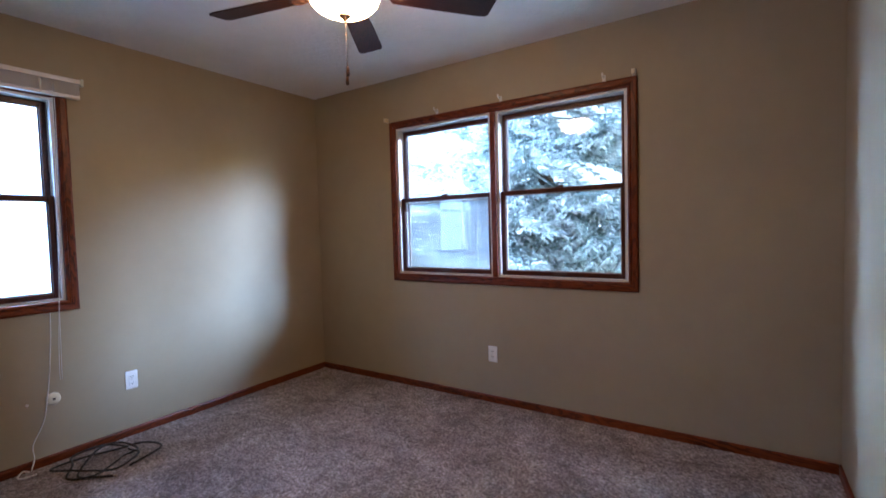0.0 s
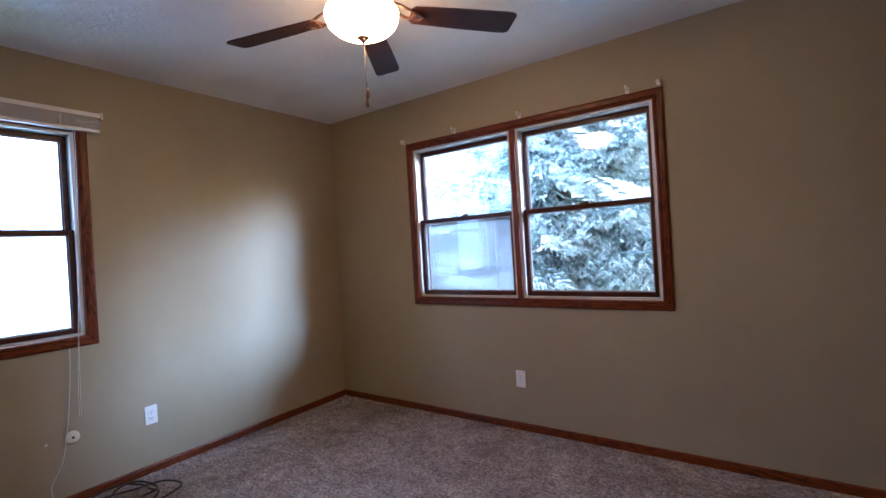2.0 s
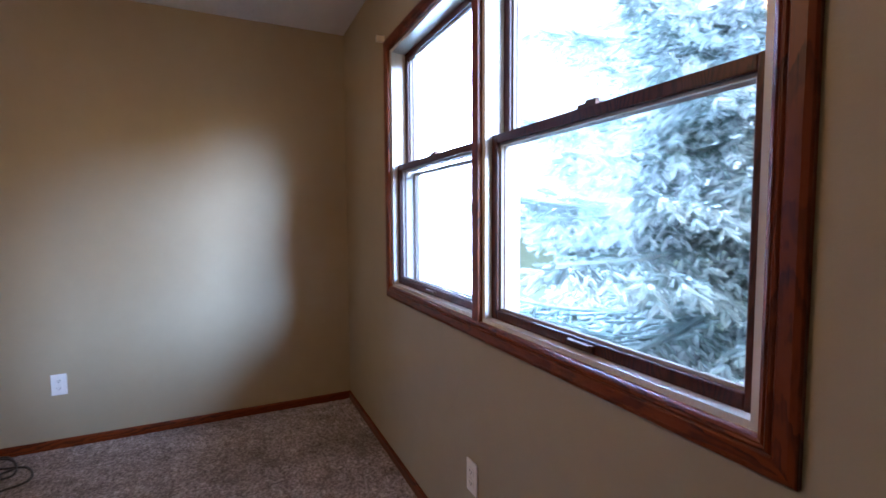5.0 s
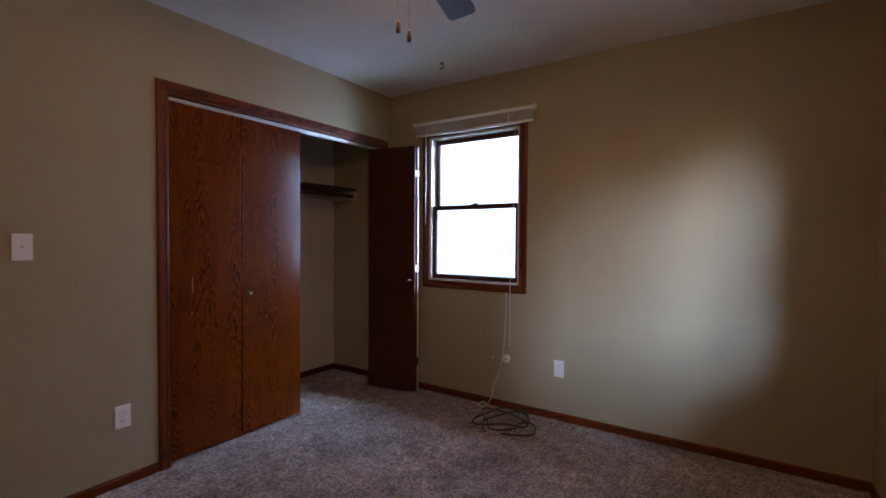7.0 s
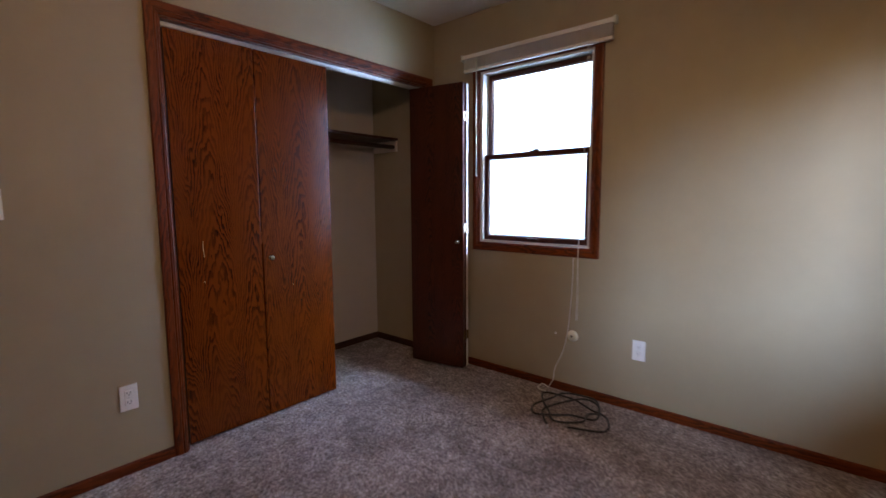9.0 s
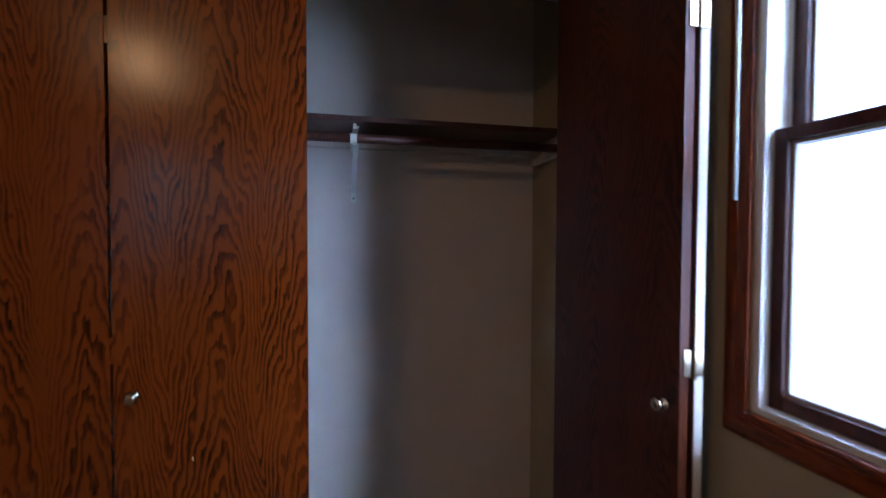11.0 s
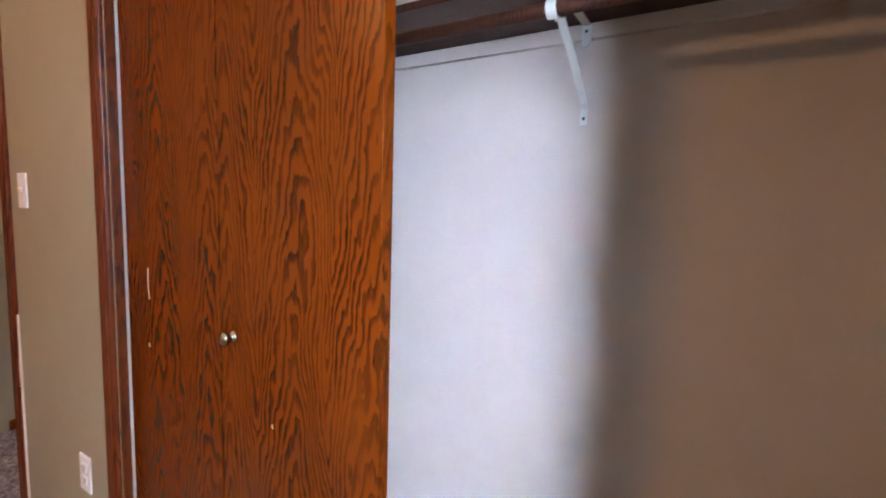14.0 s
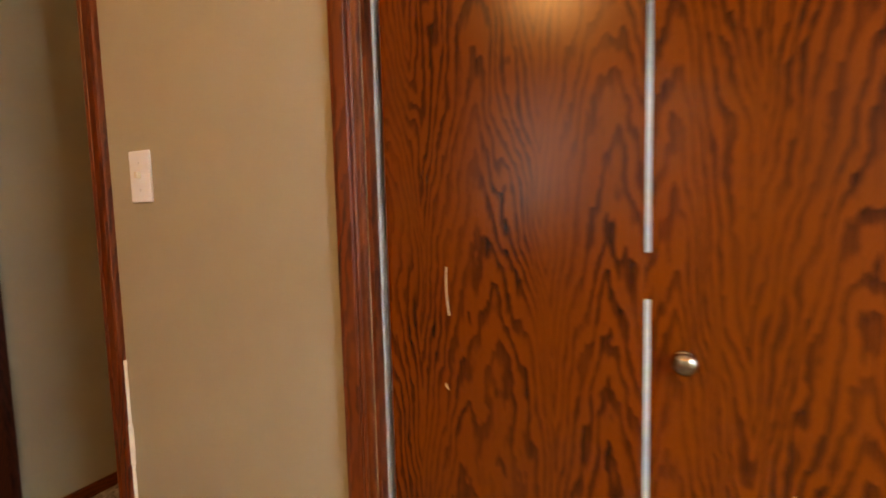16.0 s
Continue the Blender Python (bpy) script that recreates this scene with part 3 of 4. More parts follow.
for x, z0, z1 in ((1.672, 0.925, 1.005), (1.676, 0.80, 0.81), (1.20, 0.72, 0.728)):
    bm = bmesh.new()
    tube(bm, spline([(x, FY + 0.0045, z1), (x + 0.001, FY + 0.0045, (z0 + z1) / 2), (x - 0.003, FY + 0.0045, z0)], 4), 0.0011, 5)
    part("scratch", bm, plain("bare_wood_scratch", (0.62, 0.42, 0.26), 0.7), bifold, "pale scratch in the stain")

# this pair is coloured darker than the shut pair
bifold2 = thing("bifold_door", "stained oak closet doors in a darker tone, folded open beside the window", "closet door", group="closet folding doors")
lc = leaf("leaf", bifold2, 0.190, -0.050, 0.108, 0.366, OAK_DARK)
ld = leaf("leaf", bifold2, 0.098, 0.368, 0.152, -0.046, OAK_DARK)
# the window's bright reflection on the leaf edges, put in as pale colour
EDGE_REFLECTION = plain("edge_window_reflection", (0.60, 0.53, 0.46), 0.35)
for l in (lc, ld):
    bm = bmesh.new()
    u = 0.4176 if l is lc else -0.0006
    box(bm, u, u + 0.0006, -THICK + 0.002, -0.002, 0.002, TOP - 0.016)
    part("edge_band", bm, EDGE_REFLECTION, l, "pale band with the window's reflection put into its colour")
knob(bifold2, Matrix.Translation((0.149, 0.340, 0.905)) @ Matrix.Rotation(radians(90), 4, "Y"))
for z in (0.25, 1.0, 1.75):
    bm = bmesh.new()
    box(bm, 0.078, 0.128, 0.3705, 0.3725, z - 0.030, z + 0.030, 0.001)
    lathe(bm, [(0.0, 0.034), (0.005, 0.034), (0.005, -0.034), (0.0, -0.034)], 10, Matrix.Translation((0.103, 0.374, z)))
    part("hinge", bm, CHROME, bifold2, "small bright metal hinge")


# ---- closet fittings ----
SZ, SF = 1.664, -0.395
shelf = thing("closet_shelf", "dark wooden closet shelf on wall cleats", "shelf")
bm = bmesh.new()
box(bm, 0.0, 1.98, -0.689, SF, SZ, SZ + 0.019, 0.002)
part("board", bm, OAK_SHELF, shelf)
bm = bmesh.new()
box(bm, 0.020, 1.96, -0.689, -0.672, SZ - 0.041, SZ - 0.001, 0.003)
part("wall_cleat", bm, CLOSET_PAINT, shelf, "painted wooden cleat along the wall")
for x in (0.0, 1.962):
    bm = bmesh.new()
    box(bm, x + 0.0005, x + 0.018, -0.672, SF - 0.005, SZ - 0.085, SZ - 0.001, 0.002)
    part("end_cleat", bm, CLOSET_PAINT, shelf, "painted end cleat")
bm = bmesh.new()
tube(bm, [(0.019, -0.430, SZ - 0.050), (0.9, -0.430, SZ - 0.051), (1.961, -0.430, SZ - 0.050)], 0.0165, 16)
part("hanging_rod", bm, OAK_SHELF, thing("closet_rod", "dark round wooden hanging rod under the shelf", "closet rod"), smooth=True)

brk = thing("shelf_bracket", "white metal shelf and rod bracket on the closet wall", "bracket")
BXX = 0.783


def strap(bm, points, width, thick):
    """A flat metal strap through points that lie in a plane of one x."""
    pts = [Vector(q) for q in points]
    side = Vector((1, 0, 0))
    rings = []
    for i, q in enumerate(pts):
        run = (pts[min(i + 1, len(pts) - 1)] - pts[max(i - 1, 0)]).normalized()
        o = run.cross(side) * thick / 2
        rings.append([bm.verts.new(q + side * e * width / 2 + o * k) for e, k in ((-1, -1), (1, -1), (1, 1), (-1, 1))])
    for a, b in zip(rings, rings[1:]):
        for k in range(4):
            bm.faces.new((a[k], a[(k + 1) % 4], b[(k + 1) % 4], b[k]))
    bm.faces.new(rings[0])
    bm.faces.new(rings[-1])


CLEAT = -0.672                                       # face of the wall cleat
RY, RZ = -0.430, SZ - 0.050                          # centre of the rod
bm = bmesh.new()
box(bm, BXX - 0.0125, BXX + 0.0125, CLEAT, CLEAT + 0.004, SZ - 0.048, SZ - 0.003, 0.0015)
lathe(bm, [(0, 0.004), (0.0122, 0.004), (0.0122, 0.0)], 20, Matrix.Translation((BXX, CLEAT, SZ - 0.048)) @ Matrix.Rotation(radians(-90), 4, "X"))
part("wall_plate", bm, WHITE_METAL, brk, "rounded upper wall plate")
bm = bmesh.new()
strap(bm, [(BXX, CLEAT + 0.004, SZ - 0.006), (BXX, RY - 0.030, SZ - 0.006), (BXX, RY - 0.010, SZ - 0.008)], 0.020, 0.004)
part("shelf_arm", bm, WHITE_METAL, brk)
bm = bmesh.new()
strap(bm, [(BXX, -0.6875, 1.408), (BXX, -0.6875, 1.448), (BXX, -0.680, 1.462), (BXX, -0.560, 1.545), (BXX, RY - 0.024, RZ - 0.014), (BXX, RY - 0.010, RZ - 0.022)], 0.0185, 0.0035)
part("brace", bm, WHITE_METAL, brk, "slanting brace with its foot screwed to the wall")
bm = bmesh.new()
strap(bm, [(BXX + 0.010, RY + 0.0195 * math.sin(a), RZ - 0.0195 * math.cos(a)) for a in np.linspace(-1.9, 2.2, 18)], 0.022, 0.0036)
part("rod_hook", bm, WHITE_METAL, brk, "curved hook holding the rod")
bm = bmesh.new()
strap(bm, [(BXX + 0.006, RY + 0.010, SZ - 0.002), (BXX + 0.006, RY + 0.012, SZ - 0.014), (BXX + 0.006, RY + 0.020, SZ - 0.024)], 0.012, 0.002)
part("shelf_clip", bm, STEEL, brk, "small bright metal clip under the shelf")
for y, z in ((-0.6858, 1.424), (CLEAT + 0.004, SZ - 0.022)):
    bm = bmesh.new()
    lathe(bm, [(0, 0.002), (0.003, 0.0018), (0.0042, 0.0)], 10, Matrix.Translation((BXX, y, z)) @ Matrix.Rotation(radians(-90), 4, "X"))
    part("screw", bm, SLOT, brk)


# ---- doorway and its open door ----
frame_d = thing("door_frame", "stained oak door frame with casing", "door frame", kind="structure")
for y, out in ((0.0, 1), (-0.115, -1)):
    moulding("casing", CASING, (DX0 - E_ - 0.004, y, 0), (DX0 - E_ - 0.004, y, DZ1 + E_), (1, 0, 0), (0, out, 0), frame_d, mitre=(0, 1))
    moulding("casing", CASING, (DX0 - E_ - 0.004, y, DZ1 + E_), (DX1 + E_ + 0.004, y, DZ1 + E_), (0, 0, -1), (0, out, 0), frame_d)
    if out > 0:
        moulding("casing", CASING, (DX1 + E_ + 0.004, y, DZ1 + E_), (DX1 + E_ + 0.004, y, 0), (-1, 0, 0), (0, out, 0), frame_d, mitre=(1, 0))
for x0, x1, z0, z1 in ((DX0 - 0.012, DX0 + 0.006, 0, DZ1 + 0.012), (DX1 - 0.006, DX1 + 0.012, 0, DZ1 + 0.012), (DX0 + 0.006, DX1 - 0.006, DZ1 - 0.006, DZ1 + 0.012)):
    bm = bmesh.new()
    box(bm, x0, x1, -0.114, -0.001, z0, z1)
    part("jamb", bm, OAK_DARK, frame_d)
for x0, x1 in ((DX0 + 0.006, DX0 + 0.016), (DX1 - 0.016, DX1 - 0.006)):
    bm = bmesh.new()
    box(bm, x0, x1, -0.085, -0.045, 0, DZ1 - 0.006, 0.002)
    part("door_stop", bm, OAK_DARK, frame_d)

# ragged cream paint left along the casing
bm = bmesh.new()
rag = random.Random(5)
prev = None
for k in range(64):
    z = 0.055 + k * 0.0112
    wide = 0.0022 + 0.0045 * max(0, noise.noise((0.3, 1.7, z * 11))) + rag.uniform(0, 0.0012) + (0.004 if 0.50 < z < 0.60 else 0)
    xa = DX0 - E_ - 0.0042
    ring = [bm.verts.new((xa - wide, 0.0004, z)), bm.verts.new((xa - wide * 0.5, 0.0022 + 0.001 * rag.random(), z)), bm.verts.new((xa + 0.002, 0.0105, z)), bm.verts.new((xa + 0.001, 0.0004, z))]
    if prev:
        for q in range(4):
            bm.faces.new((prev[q], prev[(q + 1) % 4], ring[(q + 1) % 4], ring[q]))
    else:
        bm.faces.new(ring)
    prev = ring
bm.faces.new(prev)
part("paint_edge", bm, plain("dried_cream_paint", (0.70, 0.62, 0.50), 0.5), frame_d, "ragged dried cream paint beside the casing")

bm = bmesh.new()
door = thing("door_1", "dark red stained flush door standing open into the room", "door", pose(DX1 - 0.004, 0.020, 0.018, 0, 0, -9), kind="structure")
box(bm, -0.036, 0, 0, 0.785, 0, 2.005, 0.002)
part("door_leaf", bm, OAK_RED, door)
for x, s in ((-0.036, -90), (0.0, 90)):
    bm = bmesh.new()
    lathe(bm, [(0, 0.055), (0.018, 0.054), (0.026, 0.046), (0.026, 0.036), (0.012, 0.026), (0.011, 0.012), (0.030, 0.008), (0.032, 0.0)], 28)
    part("door_knob", bm, CHROME, door, "round metal door knob", Matrix.Translation((x, 0.725, 0.93)) @ Matrix.Rotation(radians(s), 4, "Y"), smooth=True)
for z in (0.22, 1.02, 1.80):
    bm = bmesh.new()
    box(bm, -0.034, -0.002, -0.0015, 0.0, z - 0.045, z + 0.045)
    lathe(bm, [(0, 0.047), (0.006, 0.047), (0.006, -0.047), (0, -0.047)], 12, Matrix.Translation((-0.040, -0.006, z)))
    part("hinge", bm, CHROME, door, "brass butt hinge")


# ---- ceiling fan ----
FX, FYY = 1.855, 1.635
fan = thing("ceiling_fan", "five-blade bronze ceiling fan with a lit frosted bowl", "ceiling fan", pose(FX, FYY, H) @ Matrix.Diagonal((1, 1, 0.95, 1)))
bm = bmesh.new()
lathe(bm, [(0, 0), (0.145, 0), (0.150, -0.006), (0.150, -0.014), (0.143, -0.022), (0.140, -0.034), (0.128, -0.050), (0.116, -0.085), (0.112, -0.118), (0.104, -0.128), (0, -0.128)], 48)
part("motor_housing", bm, BRONZE, fan, smooth=True)
bm = bmesh.new()
lathe(bm, [(0, -0.126), (0.092, -0.127), (0.098, -0.134), (0.098, -0.158), (0.090, -0.166), (0, -0.168)], 48)
for i in range(20):
    a = 2 * math.pi * i / 20
    bmesh.ops.create_icosphere(bm, subdivisions=1, radius=0.010, matrix=Matrix.Translation((0.097 * math.cos(a), 0.097 * math.sin(a), -0.146)) @ Matrix.Diagonal((0.6, 0.6, 1, 1)))
part("vented_band", bm, CHROME, fan, "pierced band with warm metal sheen", smooth=True)
bm = bmesh.new()
lathe(bm, [(0, -0.165), (0.060, -0.166), (0.066, -0.18), (0.126, -0.185), (0.135, -0.190), (0.135, -0.196), (0, -0.196)], 40)
part("light_fitter", bm, BRONZE, fan, smooth=True)
bm = bmesh.new()
lathe(bm, [(0.131, -0.190), (0.142, -0.196), (0.149, -0.212), (0.147, -0.232), (0.137, -0.258), (0.118, -0.278), (0.094, -0.293), (0.060, -0.306), (0.028, -0.311), (0, -0.312)], 48)
part("glass_bowl", bm, GLOBE, fan, "glowing frosted glass bowl", smooth=True)
bm = bmesh.new()
lathe(bm, [(0, -0.307), (0.024, -0.308), (0.026, -0.314), (0.016, -0.322), (0.008, -0.330), (0.004, -0.338), (0, -0.340)], 20)
part("finial", bm, BRONZE, fan, smooth=True)
for i in range(5):
    ang = 50.5 + 72 * i
    bm = bmesh.new()
    outline = [(0.215, 0.050), (0.40, 0.060), (0.62, 0.066), (0.650, 0.062), (0.662, 0.050), (0.662, -0.050), (0.650, -0.062), (0.62, -0.066), (0.40, -0.060), (0.215, -0.050), (0.200, -0.035), (0.200, 0.035)]
    top = [bm.verts.new((x, y, 0.003)) for x, y in outline]
    bot = [bm.verts.new((x, y, -0.003)) for x, y in outline]
    bm.faces.new(top)
    bm.faces.new(bot[::-1])
    for k in range(len(outline)):
        j = (k + 1) % len(outline)
        bm.faces.new((top[k], bot[k], bot[j], top[j]))
    # grain runs along the blade: the mesh's own z is its length
    bm.transform(Matrix.Rotation(radians(-90), 4, "Y"))
    blade = part("blade", bm, BLADE, fan, m=Matrix.Rotation(radians(ang), 4, "Z") @ Matrix.Translation((0, 0, -0.198)) @ Matrix.Rotation(radians(-12), 4, "X") @ Matrix.Rotation(radians(90), 4, "Y"))
    bm = bmesh.new()
    for s in (-1, 1):
        tube(bm, spline([(0.088, 0.010 * s, -0.150), (0.13, 0.026 * s, -0.165), (0.18, 0.034 * s, -0.190), (0.235, 0.024 * s, -0.2045), (0.262, 0.0, -0.2045)], 6), 0.006, 8)
    box(bm, 0.205, 0.258, -0.022, 0.022, -0.207, -0.2025, 0.002)
    for px, py in ((0.218, 0.014), (0.218, -0.014), (0.248, 0.0)):
        lathe(bm, [(0, -0.210), (0.004, -0.2095), (0.005, -0.207)], 8, Matrix.Translation((px, py, 0)))
    part("blade_iron", bm, BRONZE, fan, "curved bronze blade bracket", Matrix.Rotation(radians(ang), 4, "Z"), smooth=True)
for k, (dx, dy, z) in enumerate(((0.016, -0.010, -0.540), (-0.012, 0.014, -0.565))):
    bm = bmesh.new()
    for q in range(36):
        zz = -0.325 - (abs(z) - 0.325) * q / 36
        bmesh.ops.create_icosphere(bm, subdivisions=1, radius=0.0019, matrix=Matrix.Translation((dx, dy, zz)))
    tube(bm, [(dx, dy, -0.30), (dx, dy, z)], 0.0006, 5)
    chain = part("pull_chain", bm, CHROME, fan, "fine beaded pull chain")
    bm = bmesh.new()
    lathe(bm, [(0, 0.006), (0.003, 0.005), (0.0045, 0.0), (0.0065, -0.014), (0.008, -0.026), (0.006, -0.036), (0, -0.039)], 14, Matrix.Translation((dx, dy, z)))
    part("pull_fob", bm, BRONZE, chain, "dark wooden pull fob", smooth=True)


# ---- small fittings ----
def wall_outlet(m):
    """A duplex receptacle: the plate lies in x and z, its front towards +y."""
    ob = thing("wall_outlet", "white duplex electrical outlet on the wall", "outlet", m, "wall outlets")
    bm = bmesh.new()
    box(bm, -0.035, 0.035, 0, 0.006, -0.057, 0.057, 0.003)
    part("cover_plate", bm, PLATE, ob)
    for s in (-1, 1):
        bm = bmesh.new()
        box(bm, -0.0165, 0.0165, 0.004, 0.0085, s * 0.020 - 0.0135, s * 0.020 + 0.0135, 0.003)
        r = part("receptacle", bm, PLATE, ob)
        bm = bmesh.new()
        for x in (-0.0065, 0.0065):
            box(bm, x - 0.0012, x + 0.0012, 0.0080, 0.0090, s * 0.020 - 0.001, s * 0.020 + 0.007)
        lathe(bm, [(0, 0.0090), (0.0024, 0.0090), (0.0024, 0.0080)], 10, Matrix.Translation((0, 0, s * 0.020 - 0.0065)) @ Matrix.Rotation(radians(-90), 4, "X"))
        part("slots", bm, SLOT, r, "dark plug slots")
    bm = bmesh.new()
    lathe(bm, [(0, 0.0075), (0.003, 0.0070), (0.0035, 0.006)], 10, Matrix.Rotation(radians(-90), 4, "X"))
    part("screw", bm, STEEL, ob)
    return ob


first = wall_outlet(pose(1.748, D, 0.350, 0, 0, 180))
copy_thing(first, pose(0, 1.510, 0.352, 0, 0, -90))
copy_thing(first, pose(2.030, 0, 0.345))

switch = thing("light_switch", "ivory toggle light switch on the tan wall", "light switch", pose(2.398, 0, 1.190))
bm = bmesh.new()
box(bm, -0.035, 0.035, 0, 0.006, -0.057, 0.057, 0.003)
part("cover_plate", bm, PLATE, switch)
bm = bmesh.new()
box(bm, -0.005, 0.005, 0.004, 0.016, -0.004, 0.010, 0.002)
part("toggle", bm, IVORY, switch)
for z in (-0.03, 0.03):
    bm = bmesh.new()
    lathe(bm, [(0, 0.0075), (0.0025, 0.0070), (0.003, 0.006)], 10, Matrix.Translation((0, 0, z)) @ Matrix.Rotation(radians(-90), 4, "X"))
    part("screw", bm, STEEL, switch)

jack = thing("wall_jack", "round ivory phone jack low on the wall", "phone jack", pose(0, 1.118, 0.360, 0, 90, 0))
bm = bmesh.new()
lathe(bm, [(0, 0.016), (0.012, 0.016), (0.028, 0.012), (0.034, 0.006), (0.035, 0.0)], 36)
part("cover", bm, IVORY, jack, smooth=True)
bm = bmesh.new()
box(bm, -0.006, 0.006, -0.006, 0.006, 0.015, 0.0168)
part("socket", bm, SLOT, jack)

anchor = thing("wall_anchor", "small white plastic screw anchor set in the wall", "wall anchor", pose(0, 1.005, 0.357, 0, 90, 0))
bm = bmesh.new()
lathe(bm, [(0, 0.002), (0.003, 0.002), (0.0035, 0.004), (0.0065, 0.003), (0.0075, 0.0)], 16)
part("collar", bm, PLATE, anchor, smooth=True)

hook = thing("swag_hook", "small black swag hook in the ceiling", "ceiling hook", pose(0.400, 0.800, H))
bm = bmesh.new()
lathe(bm, [(0, 0), (0.012, 0), (0.011, -0.005), (0.004, -0.008), (0, -0.008)], 16)
tube(bm, [(0, 0, -0.006)] + [(0, 0.014 * math.sin(a), -0.026 + 0.016 * math.cos(a)) for a in np.linspace(0.2, 4.6, 16)], 0.0032, 8)
part("hook", bm, BRONZE, hook, smooth=True)

# curtain rod brackets over the double window
def rod_bracket(m, mat, metal):
    ob = thing("curtain_bracket", "small metal curtain rod bracket above the window" if metal else "small ivory curtain rod end bracket above the window", "curtain bracket", m, "curtain brackets")
    bm = bmesh.new()
    box(bm, -0.010, 0.010, 0, 0.003, -0.018, 0.018, 0.001)
    part("back_plate", bm, mat, ob)
    bm = bmesh.new()
    if metal:
        box(bm, -0.006, 0.006, 0.003, 0.045, 0.004, 0.008, 0.001)
        box(bm, -0.006, 0.006, 0.041, 0.045, 0.008, 0.022, 0.001)
        lathe(bm, [(0, 0.010), (0.006, 0.008), (0.007, 0.0), (0.005, -0.006), (0, -0.006)], 12, Matrix.Translation((0, 0.028, -0.002)) @ Matrix.Rotation(radians(90), 4, "X"))
    else:
        box(bm, -0.010, 0.010, 0.003, 0.040, -0.014, 0.014, 0.003)
    part("arm", bm, mat, ob)
    return ob


for x, metal in ((0.848, False), (1.328, True), (1.850, True), (2.535, True), (2.705, False)):
    rod_bracket(pose(x, D, BZ1 + E_ + 0.020, 0, 0, 180), STEEL if metal else IVORY, metal)

# phone wire and coiled cable by the window
wire = thing("phone_wire", "thin pale wire hanging from the sill past the jack", "wire")
bm = bmesh.new()
tube(bm, spline([(0.026, 1.122, 0.845), (0.022, 1.118, 0.70), (0.016, 1.104, 0.50), (0.014, 1.090, 0.38), (0.022, 1.064, 0.25), (0.020, 1.015, 0.14), (0.035, 1.012, 0.07), (0.060, 0.990, 0.018)]), 0.0030, 6)
part("wire_run", bm, CORD, wire, smooth=True)
coil = thing("cable_coil", "loose coil of black cable on the carpet by the wall", "cable")
ctrl = []
for k in range(22):
    a = k * 0.72 + 0.4
    r = 0.160 + 0.052 * math.sin(k * 1.7) + 0.026 * math.sin(k * 0.6)
    ctrl.append((0.300 + r * 0.95 * math.cos(a) + 0.02 * math.sin(k * 0.5), 1.235 + r * 1.10 * math.sin(a) + 0.03 * math.sin(k * 0.9), 0.010 + 0.028 * abs(math.sin(k * 0.83)) + 0.001 * k))
ctrl += [(0.315, 1.11, 0.012), (0.415, 1.15, 0.010), (0.485, 1.21, 0.009)]
bm = bmesh.new()
tube(bm, spline(ctrl, 7), 0.0055, 8)
part("cable_run", bm, RUBBER, coil, smooth=True)
bm = bmesh.new()
tube(bm, [(0.485, 1.21, 0.009), (0.500, 1.22, 0.009)], 0.0058, 8)
part("end_plug", bm, STEEL, coil, smooth=True)
bm = bmesh.new()
tube(bm, spline([(0.045, 0.985, 0.012), (0.060, 0.955, 0.030), (0.075, 0.930, 0.012), (0.100, 0.950, 0.010), (0.110, 1.00, 0.012)]), 0.0040, 6)
part("pale_lead", bm, CORD, coil, "short pale grey lead", smooth=True)


# ---- outside ----
def lawn():
    bm = bmesh.new()
    bmesh.ops.create_grid(bm, x_segments=40, y_segments=40, size=400, matrix=Matrix.Translation((0, 0, -0.55)))
    return tagged(new("ground", mesh_of("ground", bm, LAWN)), "mown green lawn around the house", "lawn", "", "structure")


lawn()
# added glowing card close to the wall, throws daylight in through window_2
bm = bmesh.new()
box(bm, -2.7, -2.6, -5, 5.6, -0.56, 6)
tagged(new("backdrop", mesh_of("backdrop", bm, BRIGHT)), "glowing white backdrop card beyond the single window, graded to light the closet", "backdrop", "", "structure")

# added glowing slabs that stand in for the white sky near the horizon
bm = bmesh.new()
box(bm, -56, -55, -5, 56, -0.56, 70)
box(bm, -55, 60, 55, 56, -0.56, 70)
tagged(new("backdrop_far", mesh_of("backdrop_far", bm, HAZE)), "pale glowing backdrop slabs standing in for white sky beyond the garden", "backdrop", "", "structure")

TREE = Vector((0.9, 6.3, -0.55))
tree = thing("spruce_tree", "tall blue spruce with drooping pale needled branches", "spruce tree", pose(*TREE))
bm = bmesh.new()
lathe(bm, [(0.0, 9.0), (0.03, 8.5), (0.10, 5.5), (0.16, 2.5), (0.20, 0.6), (0.26, 0.0)], 14)
part("trunk", bm, BARK, tree, smooth=True)


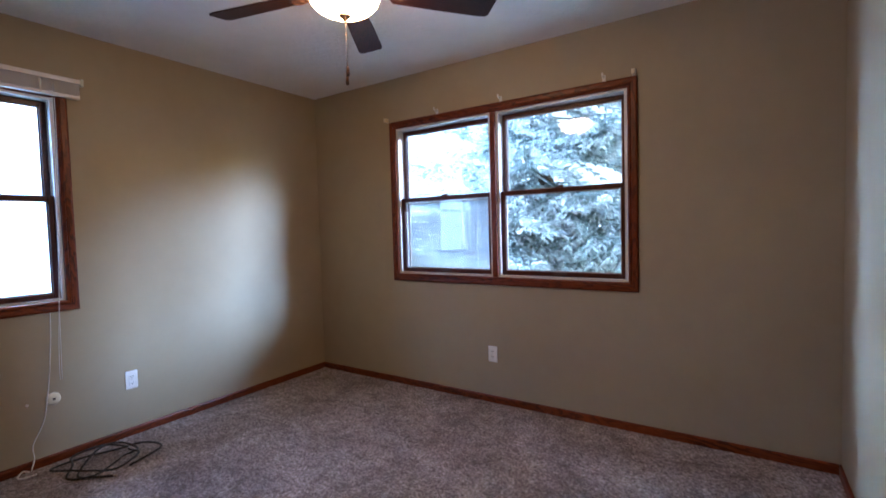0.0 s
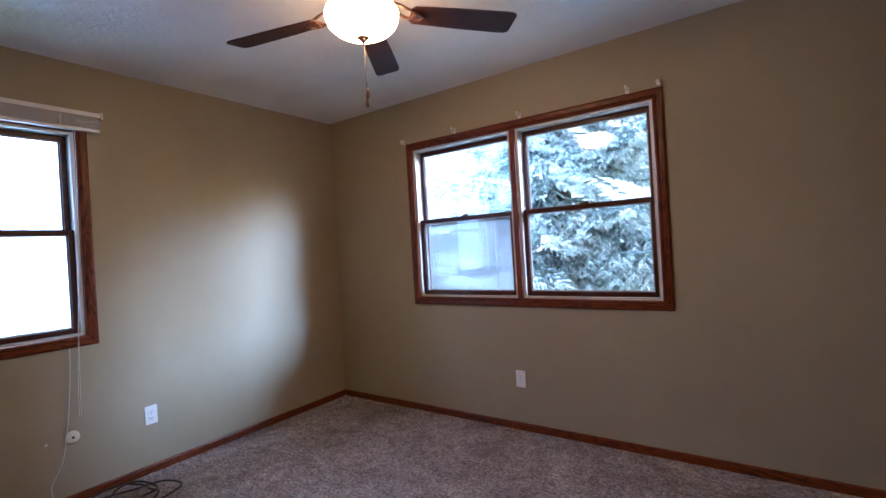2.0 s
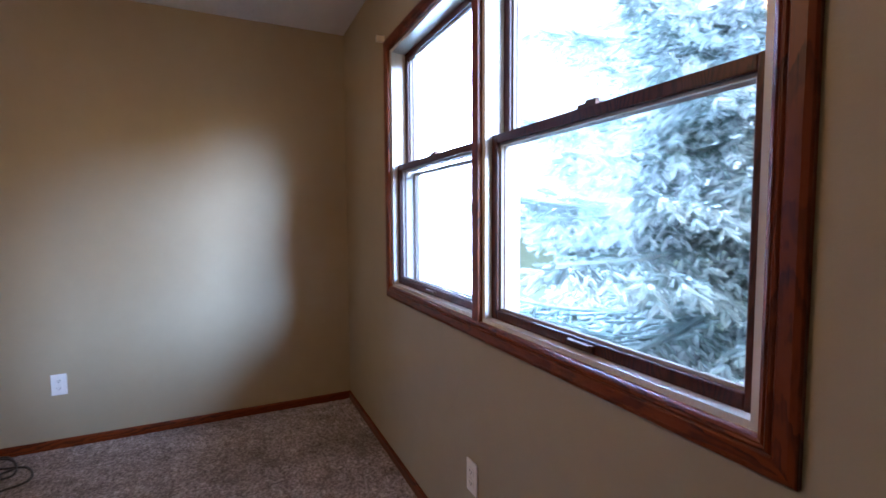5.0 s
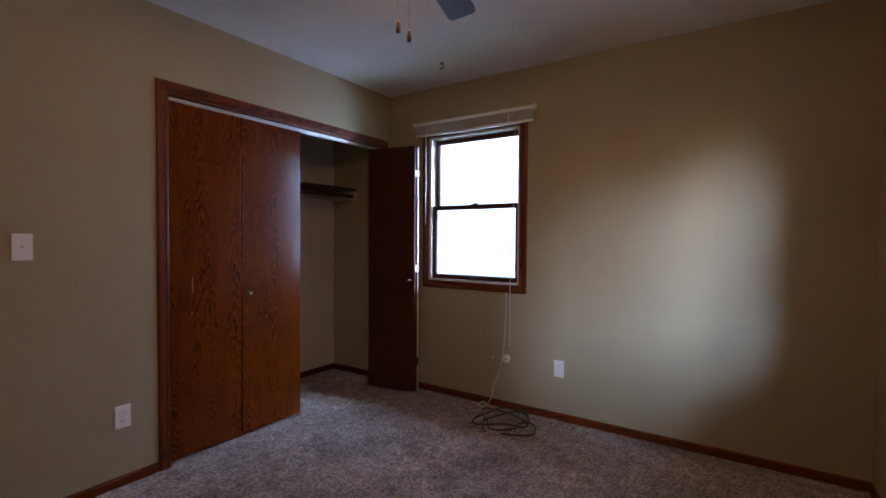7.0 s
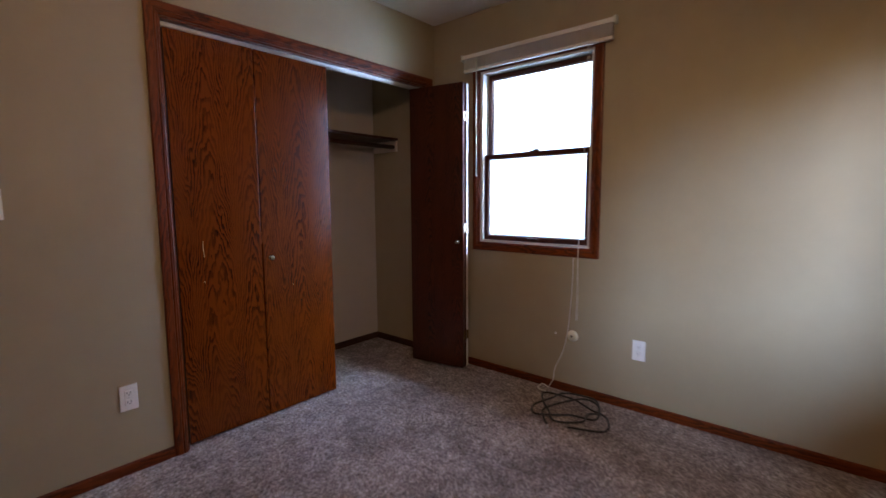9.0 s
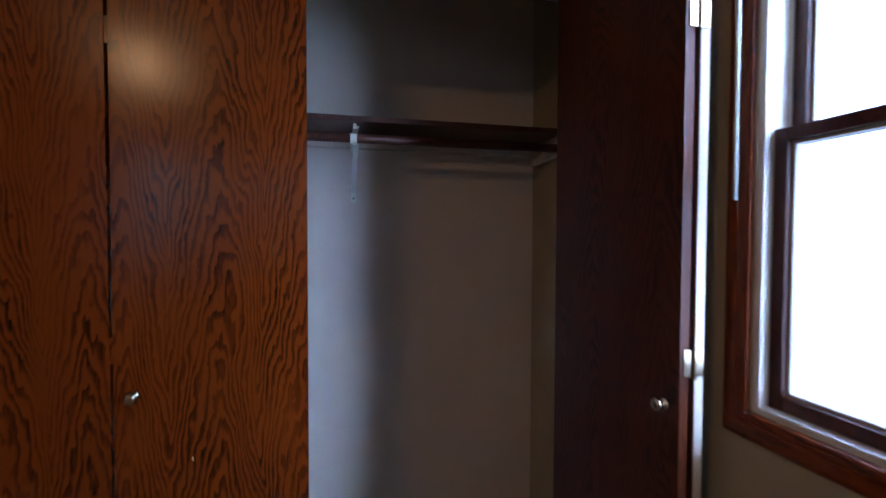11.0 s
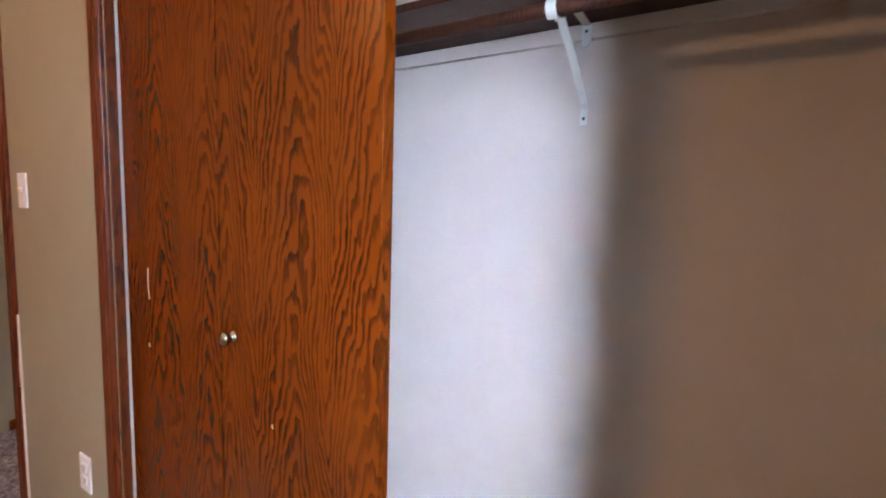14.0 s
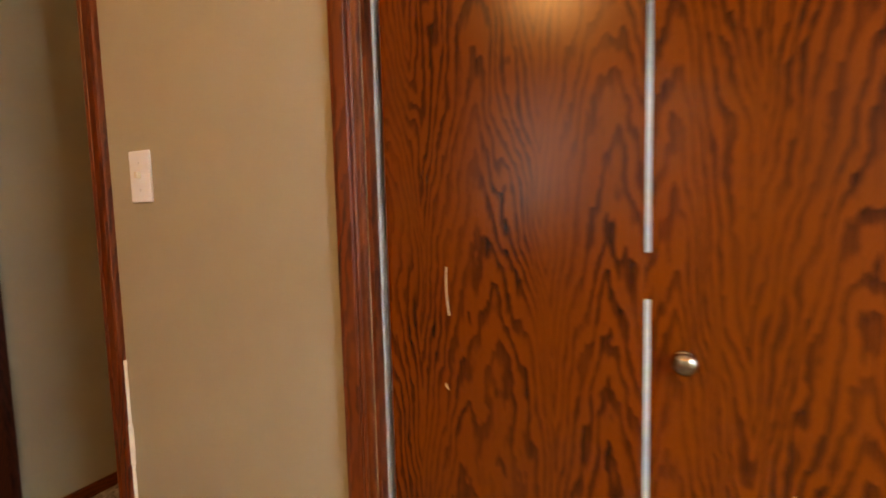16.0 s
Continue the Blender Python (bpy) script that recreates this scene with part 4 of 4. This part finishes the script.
def spray(bm, base, way, length, rng, width=0.020, tint=0):
    """A needled twig: thin needles all round a short stem."""
    way = way.normalized()
    u = way.cross(Vector((0, 0, 1))).normalized()
    w = way.cross(u)
    n = int(length / 0.0027)
    rings = []
    for f, g in ((0.0, 0.20), (0.30, 0.36), (0.72, 0.32), (1.0, 0.08)):
        c = base + way * (length * f)
        rings.append([bm.verts.new(c + (u * math.cos(a) + w * math.sin(a)) * width * g * rng.uniform(0.8, 1.2)) for a in (0.3, 1.57, 2.8, 4.1, 5.3)])
    for a, b in zip(rings, rings[1:]):
        for k in range(5):
            bm.faces.new((a[k], a[(k + 1) % 5], b[(k + 1) % 5], b[k])).material_index = tint
    for k in range(n):
        f = k / n
        p = base + way * (length * f)
        a = rng.uniform(0, 2 * math.pi)
        r = u * math.cos(a) + w * math.sin(a)
        tip = p + (r * 0.72 + way * 0.62) * width * rng.uniform(0.75, 1.15) * (1.0 if f < 0.85 else 0.7)
        s = way.cross(r) * 0.0026
        f_ = bm.faces.new((bm.verts.new(p - s), bm.verts.new(p + s), bm.verts.new(tip)))
        f_.material_index = tint


def branch_mesh(seed, length):
    rng = random.Random(seed)
    bm = bmesh.new()
    pts = [Vector((length * t, 0.05 * length * math.sin(2.5 * t + seed), -0.30 * length * t * (1 - 0.75 * t))) for t in np.linspace(0, 1, 12)]
    tube(bm, pts, 0.010, 5)
    for i in range(2, 12):
        t = i / 11
        for side in (-1, 1):
            for q in range(2):
                sub = length * (0.42 * (1 - t) + 0.10) * rng.uniform(0.7, 1.1)
                way = Vector((0.75, side * rng.uniform(0.55, 0.95), rng.uniform(-0.35, 0.05))).normalized()
                p0 = pts[i].lerp(pts[i - 1], rng.random())
                n = max(2, int(sub / 0.052))
                for k in range(n):
                    p = p0 + way * (sub * (k + 0.5) / n) + Vector((0, 0, -0.22 * sub * ((k + 0.5) / n) ** 2))
                    for s2 in (-1, 1):
                        d = (way + Vector((0, 0, 1)).cross(way) * s2 * rng.uniform(0.5, 1.0) + Vector((0, 0, rng.uniform(-1.0, -0.35)))).normalized()
                        spray(bm, p, d, rng.uniform(0.040, 0.068), rng, tint=1 if k > 0 else 0)
                    spray(bm, p, way, sub / n * 1.15, rng, tint=1 if k == n - 1 else 0)
        spray(bm, pts[i - 1], (pts[i] - pts[i - 1]), (pts[i] - pts[i - 1]).length * 1.1, rng)
    me = mesh_of("branch", bm, [NEEDLE, NEEDLE_TIP])
    return me


rng = random.Random(11)
branches = [branch_mesh(3 + k, 1.0) for k in range(4)]
for z in np.arange(0.5, 6.6, 0.27):
    reach = 2.65 * (1 - z / 9.6)
    for k in range(9):
        a = 2 * math.pi * (k + rng.random() * 0.7) / 9 + z * 1.3
        if math.sin(a) > 0.45:
            continue
        ob = new("branch", branches[rng.randrange(4)])
        ob.parent = tree
        s = reach * rng.uniform(0.82, 1.1)
        ob.matrix_basis = Matrix.Translation((0.10 * math.cos(a), 0.10 * math.sin(a), z + rng.uniform(-0.1, 0.1))) @ Matrix.Rotation(a, 4, "Z") @ Matrix.Rotation(radians(rng.uniform(-14, 8)), 4, "Y") @ Matrix.Diagonal((s, s, s, 1))
